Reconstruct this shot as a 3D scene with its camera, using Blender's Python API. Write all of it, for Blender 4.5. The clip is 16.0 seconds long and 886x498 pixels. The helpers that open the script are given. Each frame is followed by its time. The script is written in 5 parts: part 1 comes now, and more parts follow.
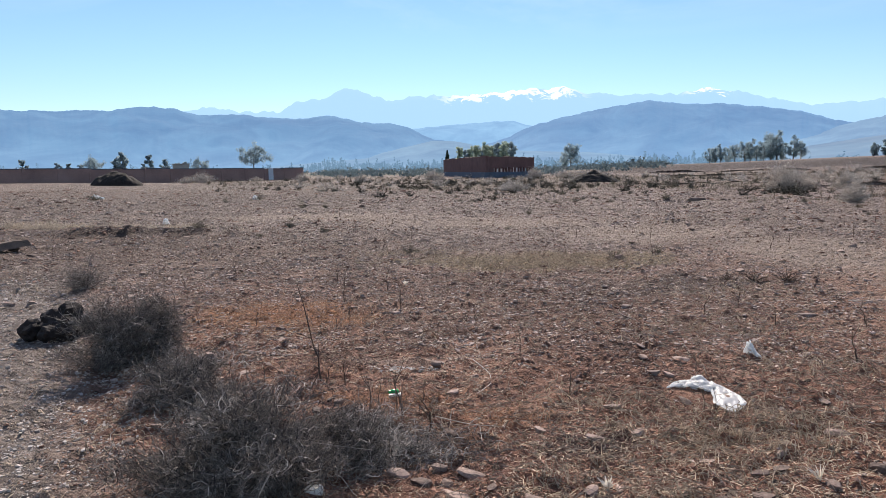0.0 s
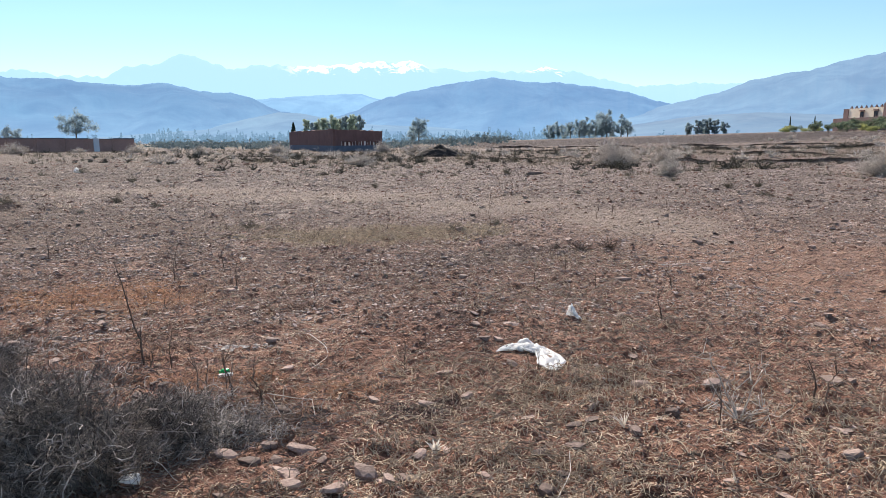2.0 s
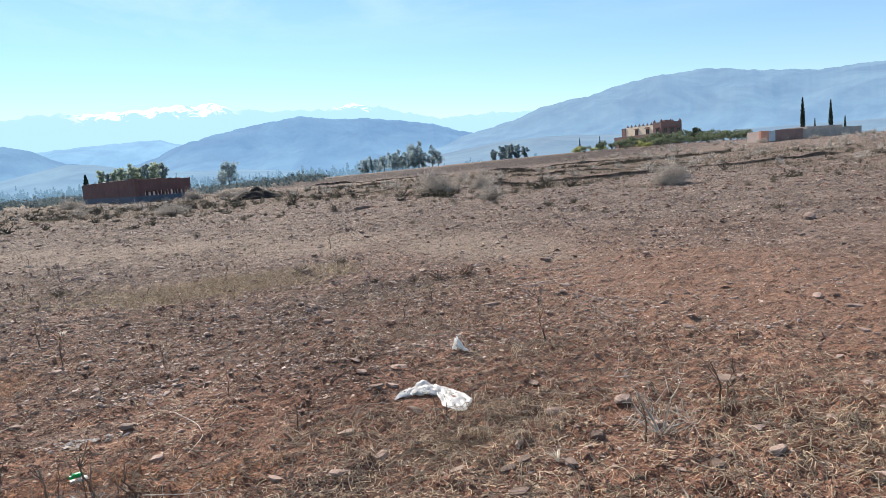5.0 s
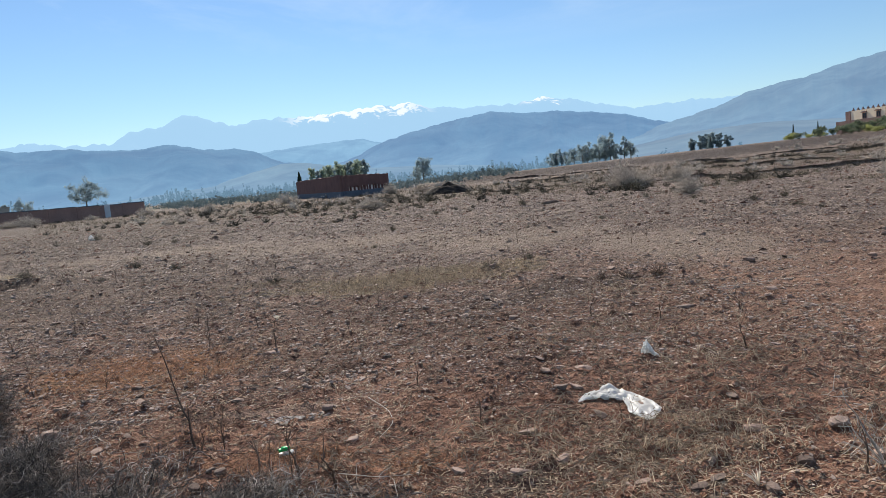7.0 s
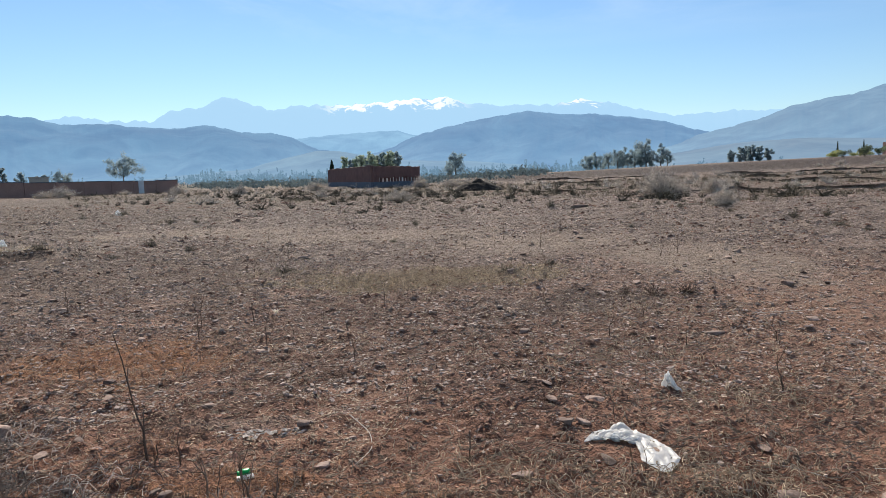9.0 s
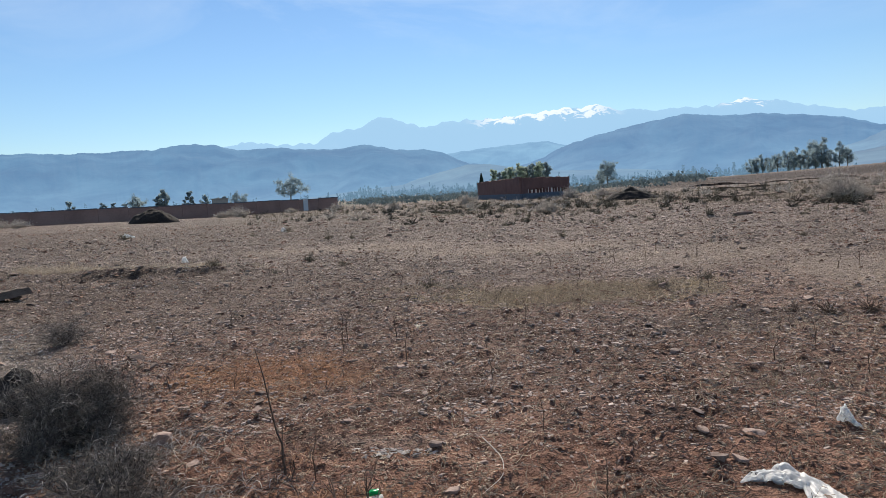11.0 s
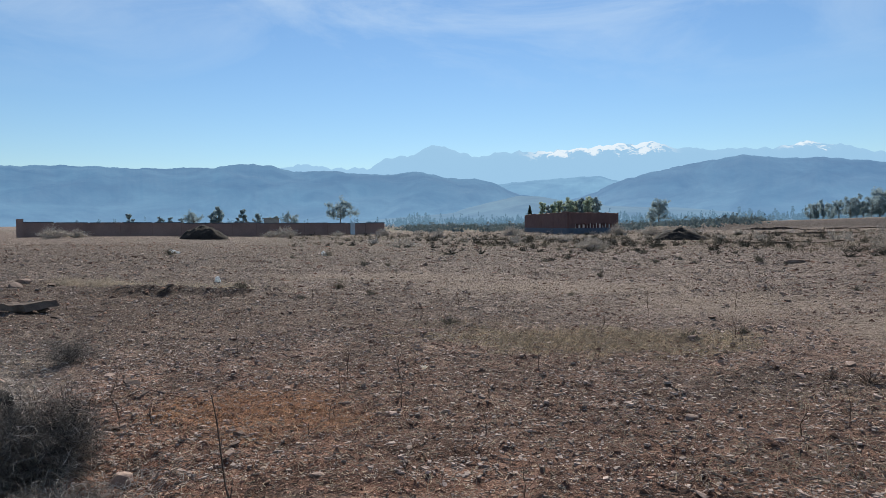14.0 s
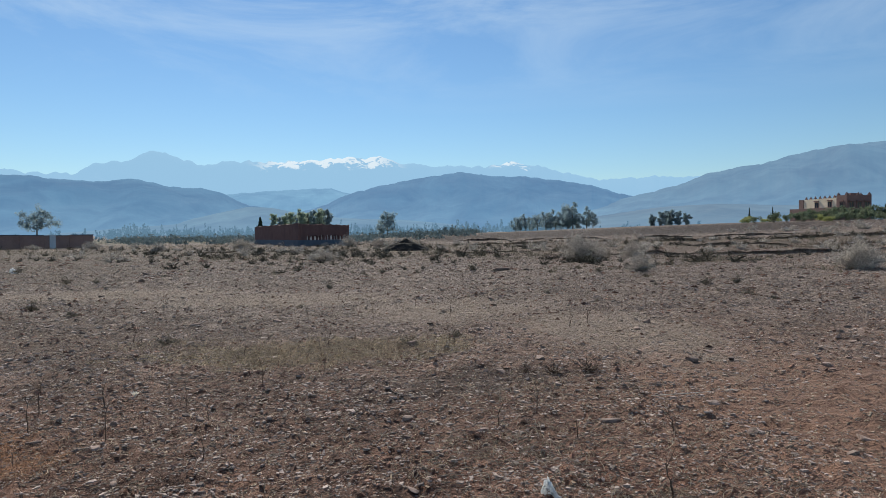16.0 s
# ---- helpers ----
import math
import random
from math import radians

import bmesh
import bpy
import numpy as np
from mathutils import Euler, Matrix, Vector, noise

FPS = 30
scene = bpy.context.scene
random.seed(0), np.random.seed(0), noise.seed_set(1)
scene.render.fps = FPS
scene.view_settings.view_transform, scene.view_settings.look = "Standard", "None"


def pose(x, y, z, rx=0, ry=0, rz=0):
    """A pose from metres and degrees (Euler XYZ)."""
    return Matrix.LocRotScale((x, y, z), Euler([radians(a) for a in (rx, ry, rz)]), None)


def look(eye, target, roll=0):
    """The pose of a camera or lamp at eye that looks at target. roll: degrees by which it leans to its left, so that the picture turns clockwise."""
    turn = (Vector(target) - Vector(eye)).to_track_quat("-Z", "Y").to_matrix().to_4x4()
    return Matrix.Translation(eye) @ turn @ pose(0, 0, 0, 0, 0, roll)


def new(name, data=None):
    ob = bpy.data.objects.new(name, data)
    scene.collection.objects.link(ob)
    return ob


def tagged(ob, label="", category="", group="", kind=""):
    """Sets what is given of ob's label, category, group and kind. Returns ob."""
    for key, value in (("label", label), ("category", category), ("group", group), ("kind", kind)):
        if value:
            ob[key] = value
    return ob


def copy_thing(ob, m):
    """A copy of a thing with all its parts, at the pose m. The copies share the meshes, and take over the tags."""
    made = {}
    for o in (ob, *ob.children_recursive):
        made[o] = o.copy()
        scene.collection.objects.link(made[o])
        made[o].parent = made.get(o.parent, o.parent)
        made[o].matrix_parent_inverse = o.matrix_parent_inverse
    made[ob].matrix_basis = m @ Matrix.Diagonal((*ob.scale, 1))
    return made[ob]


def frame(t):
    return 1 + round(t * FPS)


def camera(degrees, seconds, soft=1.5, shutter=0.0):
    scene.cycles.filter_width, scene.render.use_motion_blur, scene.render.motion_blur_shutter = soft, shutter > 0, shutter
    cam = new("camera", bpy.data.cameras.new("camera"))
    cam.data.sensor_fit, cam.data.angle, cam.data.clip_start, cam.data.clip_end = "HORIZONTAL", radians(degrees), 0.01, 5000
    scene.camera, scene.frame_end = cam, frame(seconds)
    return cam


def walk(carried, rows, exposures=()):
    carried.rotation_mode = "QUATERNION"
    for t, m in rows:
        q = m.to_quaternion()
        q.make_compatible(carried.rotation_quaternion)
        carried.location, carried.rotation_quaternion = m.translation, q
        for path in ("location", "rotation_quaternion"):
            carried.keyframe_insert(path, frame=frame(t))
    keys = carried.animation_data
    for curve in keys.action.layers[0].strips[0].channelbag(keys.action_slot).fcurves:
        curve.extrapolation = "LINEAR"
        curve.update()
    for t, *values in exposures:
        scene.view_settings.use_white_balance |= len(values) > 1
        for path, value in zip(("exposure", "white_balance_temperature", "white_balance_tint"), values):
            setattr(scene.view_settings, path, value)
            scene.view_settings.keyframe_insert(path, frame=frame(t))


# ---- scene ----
cam = camera(66.1, 16.0, soft=0.5)
PATH = [
    (0, (0.3, 0.043, 1.596), (0.126, 2.022, 1.363), -0.8),
    (0.5, (0.321, 0.034, 1.593), (0.232, 2.015, 1.327), -0.6),
    (1, (0.365, 0.041, 1.59), (0.467, 2.016, 1.292), -0.3),
    (1.5, (0.417, 0.064, 1.588), (0.648, 2.029, 1.293), 0.3),
    (2, (0.418, 0.049, 1.579), (0.679, 2.007, 1.268), -0.1),
    (2.5, (0.402, 0.04, 1.585), (0.68, 1.991, 1.242), -0.7),
    (3, (0.356, 0.084, 1.576), (0.692, 2.018, 1.195), -0.7),
    (3.5, (0.322, 0.201, 1.556), (0.866, 2.092, 1.201), 0.4),
    (3.7, (0.307, 0.237, 1.548), (0.938, 2.106, 1.217), 0.5),
    (5.8, (0.024, 0.559, 1.585), (0.788, 2.396, 1.381), -4.9),
    (6, (0.047, 0.559, 1.584), (0.727, 2.428, 1.373), -4.7),
    (6.5, (0.095, 0.525, 1.599), (0.522, 2.468, 1.399), -4.7),
    (7, (0.125, 0.507, 1.6), (0.36, 2.483, 1.396), -5.0),
    (7.5, (0.214, 0.541, 1.582), (0.451, 2.51, 1.326), -4.4),
    (8, (0.265, 0.641, 1.557), (0.572, 2.595, 1.26), -3.5),
    (8.5, (0.299, 0.901, 1.592), (0.648, 2.853, 1.329), -1.5),
    (9, (0.363, 1.036, 1.6), (0.516, 3.019, 1.388), -1.5),
    (9.5, (0.466, 1.135, 1.601), (0.319, 3.124, 1.452), -1.1),
    (10, (0.475, 1.116, 1.596), (0.217, 3.094, 1.443), -2.6),
    (12.5, (0.529, 1.444, 1.651), (0.222, 3.413, 1.474), -3.1),
    (13, (0.625, 1.517, 1.646), (0.307, 3.48, 1.43), -0.5),
    (13.5, (0.764, 1.592, 1.668), (0.376, 3.546, 1.491), -0.2),
    (14, (0.81, 1.618, 1.686), (0.392, 3.573, 1.615), -0.5),
    (14.5, (0.847, 1.595, 1.701), (0.555, 3.573, 1.711), -0.3),
    (15, (0.86, 1.642, 1.706), (0.766, 3.639, 1.737), -0.5),
    (15.5, (0.876, 1.606, 1.698), (0.981, 3.603, 1.693), -1.0),
    (16, (0.909, 1.566, 1.699), (1.262, 3.534, 1.655), -0.6),
]
EXPOSURES = [(0, 0.62, 6360, 15), (0.5, 0.64, 6360, 15), (1, 0.84, 6360, 14), (1.5, 0.85, 6380, 13), (2.5, 0.84, 6420, 13), (3.5, 1.05, 6500, 12), (6, 0.58, 6480, 10), (7, 0.4, 6450, 10), (7.5, 0.66, 6400, 13), (8, 0.95, 6480, 12), (8.5, 0.54, 6500, 10), (9, 0.49, 6540, 10),
             (9.5, 0.38, 6480, 10), (10, 0.34, 6420, 10), (12.5, 0.53, 6390, 10), (13, 0.67, 6350, 12), (13.5, 0.36, 6330, 10), (14, 0.18, 6280, 8), (14.5, 0.19, 6260, 7), (15.5, 0.12, 6200, 6), (16, 0.11, 6190, 6)]
walk(cam, [(t, look(eye, target, roll)) for t, eye, target, roll in PATH], EXPOSURES)

# ---- sky, sun ----
SUN_AZ, SUN_EL = -8.0, 38.0
sun = new("sun", bpy.data.lights.new("sun", "SUN"))
sun.data.energy, sun.data.angle, sun.data.color = 5.3, radians(0.6), (1.0, 0.9, 0.77)
sun_dir = Vector((math.sin(radians(SUN_AZ)) * math.cos(radians(SUN_EL)), math.cos(radians(SUN_AZ)) * math.cos(radians(SUN_EL)), math.sin(radians(SUN_EL))))
sun.matrix_basis = look(sun_dir * 100, (0, 0, 0))

world = bpy.data.worlds.new("sky")
scene.world = world
world.use_nodes = True
wt = world.node_tree
wt.nodes.clear()


def wn(kind, **values):
    node = wt.nodes.new(kind)
    for key, value in values.items():
        node.inputs[key].default_value = value
    return node


sky = wn("ShaderNodeTexSky")
sky.sky_type, sky.sun_disc = "NISHITA", False
sky.sun_elevation, sky.sun_rotation = radians(SUN_EL), radians(SUN_AZ)
sky.air_density, sky.dust_density, sky.ozone_density, sky.altitude = 1.2, 0.06, 3.0, 500
coord = wn("ShaderNodeTexCoord")
stretch = wn("ShaderNodeMapping")
stretch.inputs["Rotation"].default_value = (0, 0, radians(25))
stretch.inputs["Scale"].default_value = (1.6, 1.6, 7.0)
wisps = wn("ShaderNodeTexNoise", Scale=1.35, Detail=8.0, Roughness=0.62, Distortion=0.7)
veil = wn("ShaderNodeMapRange")
for key, value in (("From Min", 0.44), ("From Max", 0.76), ("To Max", 0.75)):
    veil.inputs[key].default_value = value
apart = wn("ShaderNodeSeparateXYZ")
height = wn("ShaderNodeMapRange")
for key, value in (("From Min", 0.17), ("From Max", 0.33), ("To Max", 1.0)):
    height.inputs[key].default_value = value
amount = wn("ShaderNodeMath")
amount.operation = "MULTIPLY"
mixed = wn("ShaderNodeMix")
mixed.data_type = "RGBA"
mixed.inputs[7].default_value = (8.2, 9.3, 10.2, 1)
tint = wn("ShaderNodeMix")
tint.data_type, tint.blend_type = "RGBA", "MULTIPLY"
tint.inputs[0].default_value = 1.0
tint.inputs[7].default_value = (0.8, 0.918, 1.035, 1)
back = wn("ShaderNodeBackground", Strength=0.081)
out = wn("ShaderNodeOutputWorld")
for a, b in ((coord.outputs["Generated"], stretch.inputs["Vector"]), (stretch.outputs[0], wisps.inputs["Vector"]), (wisps.outputs[0], veil.inputs["Value"]),
             (coord.outputs["Generated"], apart.inputs[0]), (apart.outputs["Z"], height.inputs["Value"]), (veil.outputs[0], amount.inputs[0]), (height.outputs[0], amount.inputs[1]),
             (amount.outputs[0], mixed.inputs[0]), (sky.outputs[0], tint.inputs[6]), (tint.outputs[2], mixed.inputs[6]), (mixed.outputs[2], back.inputs["Color"]), (back.outputs[0], out.inputs["Surface"])):
    wt.links.new(a, b)

# ---- materials ----
def material(name, rough=0.9, metal=0.0):
    m = bpy.data.materials.new(name)
    m.use_nodes = True
    t = m.node_tree
    t.nodes["Principled BSDF"].inputs["Roughness"].default_value = rough
    t.nodes["Principled BSDF"].inputs["Metallic"].default_value = metal
    t.nodes["Principled BSDF"].inputs["Specular IOR Level"].default_value = 0.25
    return m, t, t.nodes["Principled BSDF"]


def noise_node(t, scale, detail=4.0, rough=0.55, where=None, distort=0.0):
    n = t.nodes.new("ShaderNodeTexNoise")
    n.inputs["Scale"].default_value, n.inputs["Detail"].default_value = scale, detail
    n.inputs["Roughness"].default_value, n.inputs["Distortion"].default_value = rough, distort
    if where is not None:
        t.links.new(where, n.inputs["Vector"])
    return n.outputs[0]


def ramp_node(t, value, stops):
    r = t.nodes.new("ShaderNodeValToRGB")
    while len(r.color_ramp.elements) < len(stops):
        r.color_ramp.elements.new(0.5)
    for e, (p, c) in zip(r.color_ramp.elements, stops):
        e.position, e.color = p, (*c, 1) if len(c) == 3 else c
    t.links.new(value, r.inputs[0])
    return r.outputs[0]


def mix_node(t, factor, a, b, blend="MIX"):
    m = t.nodes.new("ShaderNodeMix")
    m.data_type, m.blend_type = "RGBA", blend
    for key, value in (("Factor", factor), ("A", a), ("B", b)):
        socket = m.inputs[key] if key == "Factor" else m.inputs["A" if key == "A" else "B"]
        socket = [s for s in m.inputs if s.name == key and s.type == ("VALUE" if key == "Factor" else "RGBA")][0]
        if isinstance(value, (int, float)):
            socket.default_value = value
        elif isinstance(value, tuple):
            socket.default_value = (*value, 1) if len(value) == 3 else value
        else:
            t.links.new(value, socket)
    return [s for s in m.outputs if s.type == "RGBA"][0]


def math_node(t, op, a, b=0.0, clamp=False):
    m = t.nodes.new("ShaderNodeMath")
    m.operation, m.use_clamp = op, clamp
    for n, value in enumerate((a, b)):
        if isinstance(value, (int, float)):
            m.inputs[n].default_value = value
        else:
            t.links.new(value, m.inputs[n])
    return m.outputs[0]


def range_node(t, value, lo, hi, to_lo=0.0, to_hi=1.0):
    m = t.nodes.new("ShaderNodeMapRange")
    m.interpolation_type = "SMOOTHSTEP"
    for key, v in (("From Min", lo), ("From Max", hi), ("To Min", to_lo), ("To Max", to_hi)):
        m.inputs[key].default_value = v
    t.links.new(value, m.inputs["Value"])
    return m.outputs[0]


def place_node(t):
    return t.nodes.new("ShaderNodeNewGeometry").outputs["Position"]


def bump_node(t, shader, value, strength=0.5, distance=0.01):
    b = t.nodes.new("ShaderNodeBump")
    b.inputs["Strength"].default_value, b.inputs["Distance"].default_value = strength, distance
    t.links.new(value, b.inputs["Height"])
    t.links.new(b.outputs[0], shader.inputs["Normal"])


def mottled(name, dark, light, scale=4.0, fine=60.0, rough=0.9, bump=0.3, bump_size=0.01, vary=0.0, sheer=0.0):
    """A two-scale mottled surface; vary: how much repeats differ in value; sheer: share of light let through."""
    m, t, s = material(name, rough)
    p = place_node(t)
    coarse, grain = noise_node(t, scale, 5, 0.6, p), noise_node(t, fine, 3, 0.6, p)
    blend = math_node(t, "ADD", math_node(t, "MULTIPLY", coarse, 0.6), math_node(t, "MULTIPLY", grain, 0.4))
    colour = ramp_node(t, blend, [(0.34, dark), (0.66, light)])
    if vary:
        info, isle = t.nodes.new("ShaderNodeObjectInfo"), t.nodes.new("ShaderNodeNewGeometry")
        both = math_node(t, "FRACT", math_node(t, "ADD", info.outputs["Random"], isle.outputs["Random Per Island"]))
        hsv = t.nodes.new("ShaderNodeHueSaturation")
        t.links.new(math_node(t, "ADD", math_node(t, "MULTIPLY", both, 2 * vary), 1.0 - vary), hsv.inputs["Value"])
        t.links.new(colour, hsv.inputs["Color"])
        colour = hsv.outputs[0]
    t.links.new(colour, s.inputs["Base Color"])
    if bump:
        bump_node(t, s, grain, bump, bump_size)
    if sheer:
        clear, both = t.nodes.new("ShaderNodeBsdfTranslucent"), t.nodes.new("ShaderNodeMixShader")
        t.links.new(colour, clear.inputs["Color"])
        both.inputs[0].default_value = sheer
        t.links.new(s.outputs[0], both.inputs[1]), t.links.new(clear.outputs[0], both.inputs[2])
        t.links.new(both.outputs[0], t.nodes["Material Output"].inputs["Surface"])
    return m


def blob(t, where, cx, cy, rx, ry, ragged):
    """A soft round patch of the ground, ragged by a noise."""
    axes = t.nodes.new("ShaderNodeSeparateXYZ")
    t.links.new(where, axes.inputs[0])
    dx = math_node(t, "DIVIDE", math_node(t, "SUBTRACT", axes.outputs[0], cx), rx)
    dy = math_node(t, "DIVIDE", math_node(t, "SUBTRACT", axes.outputs[1], cy), ry)
    d = math_node(t, "SQRT", math_node(t, "ADD", math_node(t, "MULTIPLY", dx, dx), math_node(t, "MULTIPLY", dy, dy)))
    return range_node(t, math_node(t, "ADD", d, math_node(t, "MULTIPLY", math_node(t, "SUBTRACT", ragged, 0.5), 2.2)), 1.15, 0.55)


def soil_material():
    m, t, s = material("field_soil", 0.95)
    p = place_node(t)
    big, mid, fine, grit = noise_node(t, 0.12, 4, 0.6, p), noise_node(t, 1.3, 5, 0.6, p), noise_node(t, 14, 5, 0.65, p), noise_node(t, 90, 3, 0.6, p)
    tone = math_node(t, "ADD", math_node(t, "MULTIPLY", mid, 0.35), math_node(t, "ADD", math_node(t, "MULTIPLY", fine, 0.35), math_node(t, "MULTIPLY", noise_node(t, 4.0, 3, 0.6, p), 0.3)))
    red = ramp_node(t, tone, [(0.36, (0.07, 0.027, 0.015)), (0.5, (0.218, 0.102, 0.063)), (0.64, (0.43, 0.236, 0.157))])
    grey = ramp_node(t, tone, [(0.36, (0.08, 0.063, 0.053)), (0.5, (0.2, 0.162, 0.137)), (0.64, (0.385, 0.322, 0.275))])
    axes = t.nodes.new("ShaderNodeSeparateXYZ")
    t.links.new(p, axes.inputs[0])
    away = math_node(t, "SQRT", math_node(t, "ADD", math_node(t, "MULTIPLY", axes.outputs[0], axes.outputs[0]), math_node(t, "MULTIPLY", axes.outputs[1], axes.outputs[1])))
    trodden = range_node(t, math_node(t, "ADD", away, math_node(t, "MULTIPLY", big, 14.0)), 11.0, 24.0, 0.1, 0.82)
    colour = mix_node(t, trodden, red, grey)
    # the grey gravelly track beside the dead bushes
    side = math_node(t, "ADD", math_node(t, "ADD", axes.outputs[0], math_node(t, "MULTIPLY", axes.outputs[1], 0.62)), math_node(t, "MULTIPLY", math_node(t, "ADD", mid, math_node(t, "MULTIPLY", noise_node(t, 0.6, 4, 0.6, p), 1.6)), 1.1))
    track = math_node(t, "MULTIPLY", range_node(t, side, 2.1, 1.1), range_node(t, axes.outputs[1], 13.0, 9.0))
    colour = mix_node(t, track, colour, grey)
    for cx, cy, rx, ry, c, share in PATCHES:
        colour = mix_node(t, math_node(t, "MULTIPLY", blob(t, p, cx, cy, rx, ry, mid), share), colour, mix_node(t, fine, tuple(0.6 * v for v in c), tuple(1.35 * v for v in c)))
    # bits of stone and husk pressed into the crust, pale and dark
    cells = t.nodes.new("ShaderNodeTexVoronoi")
    cells.inputs["Scale"].default_value, cells.inputs["Randomness"].default_value = 15, 1.0
    wobble, moved = t.nodes.new("ShaderNodeTexNoise"), t.nodes.new("ShaderNodeVectorMath")
    wobble.inputs["Scale"].default_value, wobble.inputs["Detail"].default_value = 24, 3
    moved.operation, moved.inputs[1].default_value = "MULTIPLY_ADD", (0.12, 0.12, 0.12)
    t.links.new(p, wobble.inputs["Vector"]), t.links.new(wobble.outputs["Color"], moved.inputs[0]), t.links.new(p, moved.inputs[2])
    t.links.new(moved.outputs[0], cells.inputs["Vector"])
    pick = t.nodes.new("ShaderNodeSeparateColor")
    t.links.new(cells.outputs["Color"], pick.inputs[0])
    flake = math_node(t, "MULTIPLY", range_node(t, cells.outputs["Distance"], 0.46, 0.12), range_node(t, pick.outputs[0], 0.52, 0.6))
    pit = math_node(t, "MULTIPLY", range_node(t, cells.outputs["Distance"], 0.55, 0.12), range_node(t, pick.outputs[1], 0.55, 0.62))
    colour = mix_node(t, math_node(t, "MULTIPLY", flake, 0.85), colour, (0.5, 0.41, 0.31))
    colour = mix_node(t, math_node(t, "MULTIPLY", pit, 0.75), colour, (0.045, 0.028, 0.02))
    t.links.new(mix_node(t, 0.35, colour, ramp_node(t, grit, [(0.35, (0.45, 0.45, 0.45)), (0.65, (1, 1, 1))]), "MULTIPLY"), s.inputs["Base Color"])
    bump_node(t, s, math_node(t, "ADD", math_node(t, "ADD", fine, math_node(t, "MULTIPLY", grit, 0.4)), math_node(t, "ADD", math_node(t, "MULTIPLY", flake, 0.5), math_node(t, "MULTIPLY", noise_node(t, 4.5, 4, 0.6, p), 2.6))), 1.0, 0.1)
    return m


ORANGE, STRAW, RED, DARK, PALE = (0.42, 0.2, 0.09), (0.33, 0.26, 0.14), (0.3, 0.175, 0.122), (0.075, 0.05, 0.042), (0.34, 0.29, 0.25)
TRACK = (0.3, 0.232, 0.182)
PATCHES = [
    (-22, 36, 24, 21, (0.12, 0.088, 0.066), 0.65),
    (0.4, 8.2, 3.6, 2.8, (0.1, 0.056, 0.039), 0.5), (-5.5, 13.0, 6.5, 5.0, (0.1, 0.064, 0.047), 0.55), (-11, 13.5, 6, 5, (0.085, 0.054, 0.04), 0.6),
    (-2.0, 7.2, 1.0, 0.8, ORANGE, 0.62), (-0.55, 4.55, 0.55, 0.25, ORANGE, 0.3), (0.35, 4.25, 0.35, 0.2, ORANGE, 0.3), (0.9, 11.2, 2.3, 1.2, STRAW, 0.6),
    # DARK at (0.75, 3.8) paints a hollow's shade, at (-8.3, 16.25) the bank's shade
    (5.4, 6.5, 2.4, 5.0, RED, 0.72), (2.5, 8.7, 1.4, 0.7, DARK, 0.7), (0.75, 3.8, 0.32, 0.18, DARK, 0.75), (-0.55, 5.4, 0.45, 0.16, PALE, 0.3), (-8.3, 16.25, 3.2, 0.3, DARK, 0.75), (-40, 215, 190, 95, (0.1, 0.1, 0.065), 0.8), (5.4, 11.3, 1.5, 2.8, TRACK, 0.85), (3.6, 15.5, 2.2, 2.2, TRACK, 0.85), (0.0, 19.0, 3.6, 1.8, TRACK, 0.85), (-5.2, 21.8, 4.2, 1.7, TRACK, 0.8), (20, 62, 60, 28, (0.155, 0.112, 0.083), 0.7), (-12, 66, 32, 24, (0.14, 0.11, 0.088), 0.6), (56, 106, 46, 22, (0.042, 0.027, 0.023), 0.97), (30, 118, 26, 26, (0.048, 0.03, 0.025), 0.95),
]
SOIL = soil_material()
STRAW_M = mottled("dry_straw", (0.24, 0.185, 0.125), (0.58, 0.475, 0.35), 8, 80, 0.9, 0, vary=0.5, sheer=0.3)
STEM_M = mottled("brown_straw", (0.2, 0.155, 0.108), (0.52, 0.425, 0.315), 8, 80, 0.9, 0, vary=0.55, sheer=0.25)
PEBBLE_M = mottled("pebbles", (0.22, 0.145, 0.105), (0.54, 0.41, 0.305), 20, 150, 0.95, 0.3, 0.004, vary=0.55)
CHIP_M = mottled("stone_chips", (0.18, 0.138, 0.117), (0.45, 0.36, 0.308), 20, 150, 1.0, 0.3, 0.004, vary=0.45)
CRUST_M = mottled("soil_crusts", (0.14, 0.078, 0.055), (0.4, 0.236, 0.168), 15, 120, 1.0, 0.4, 0.004, vary=0.4)
HUSK_M = mottled("pale_husk", (0.7, 0.62, 0.5), (0.88, 0.82, 0.72), 20, 90, 0.7, 0, vary=0.15, sheer=0.5)
CLOD_M = mottled("soil_clods", (0.055, 0.03, 0.022), (0.22, 0.12, 0.082), 15, 120, 0.9, 0.4, 0.004, vary=0.45)
STONE_M = mottled("field_stone", (0.12, 0.082, 0.066), (0.34, 0.255, 0.21), 9, 90, 0.95, 0.5, 0.004, vary=0.5)
ROCK_M = mottled("pale_rock", (0.5, 0.48, 0.44), (0.75, 0.72, 0.66), 9, 90, 0.85, 0.4, 0.004)
SHARD_M = mottled("grey_shards", (0.25, 0.22, 0.196), (0.5, 0.448, 0.402), 12, 90, 1.0, 0.3, 0.004, vary=0.3)
TWIG_M = mottled("grey_dead_twigs", (0.032, 0.027, 0.023), (0.28, 0.24, 0.205), 12, 90, 0.9, 0, vary=0.85)
MAT_M = mottled("pale_grey_twigs", (0.1, 0.088, 0.078), (0.6, 0.54, 0.47), 12, 90, 0.9, 0, vary=0.7)
STALK_M = mottled("brown_dry_stalk", (0.07, 0.045, 0.033), (0.2, 0.14, 0.1), 12, 90, 0.75, 0, vary=0.4)
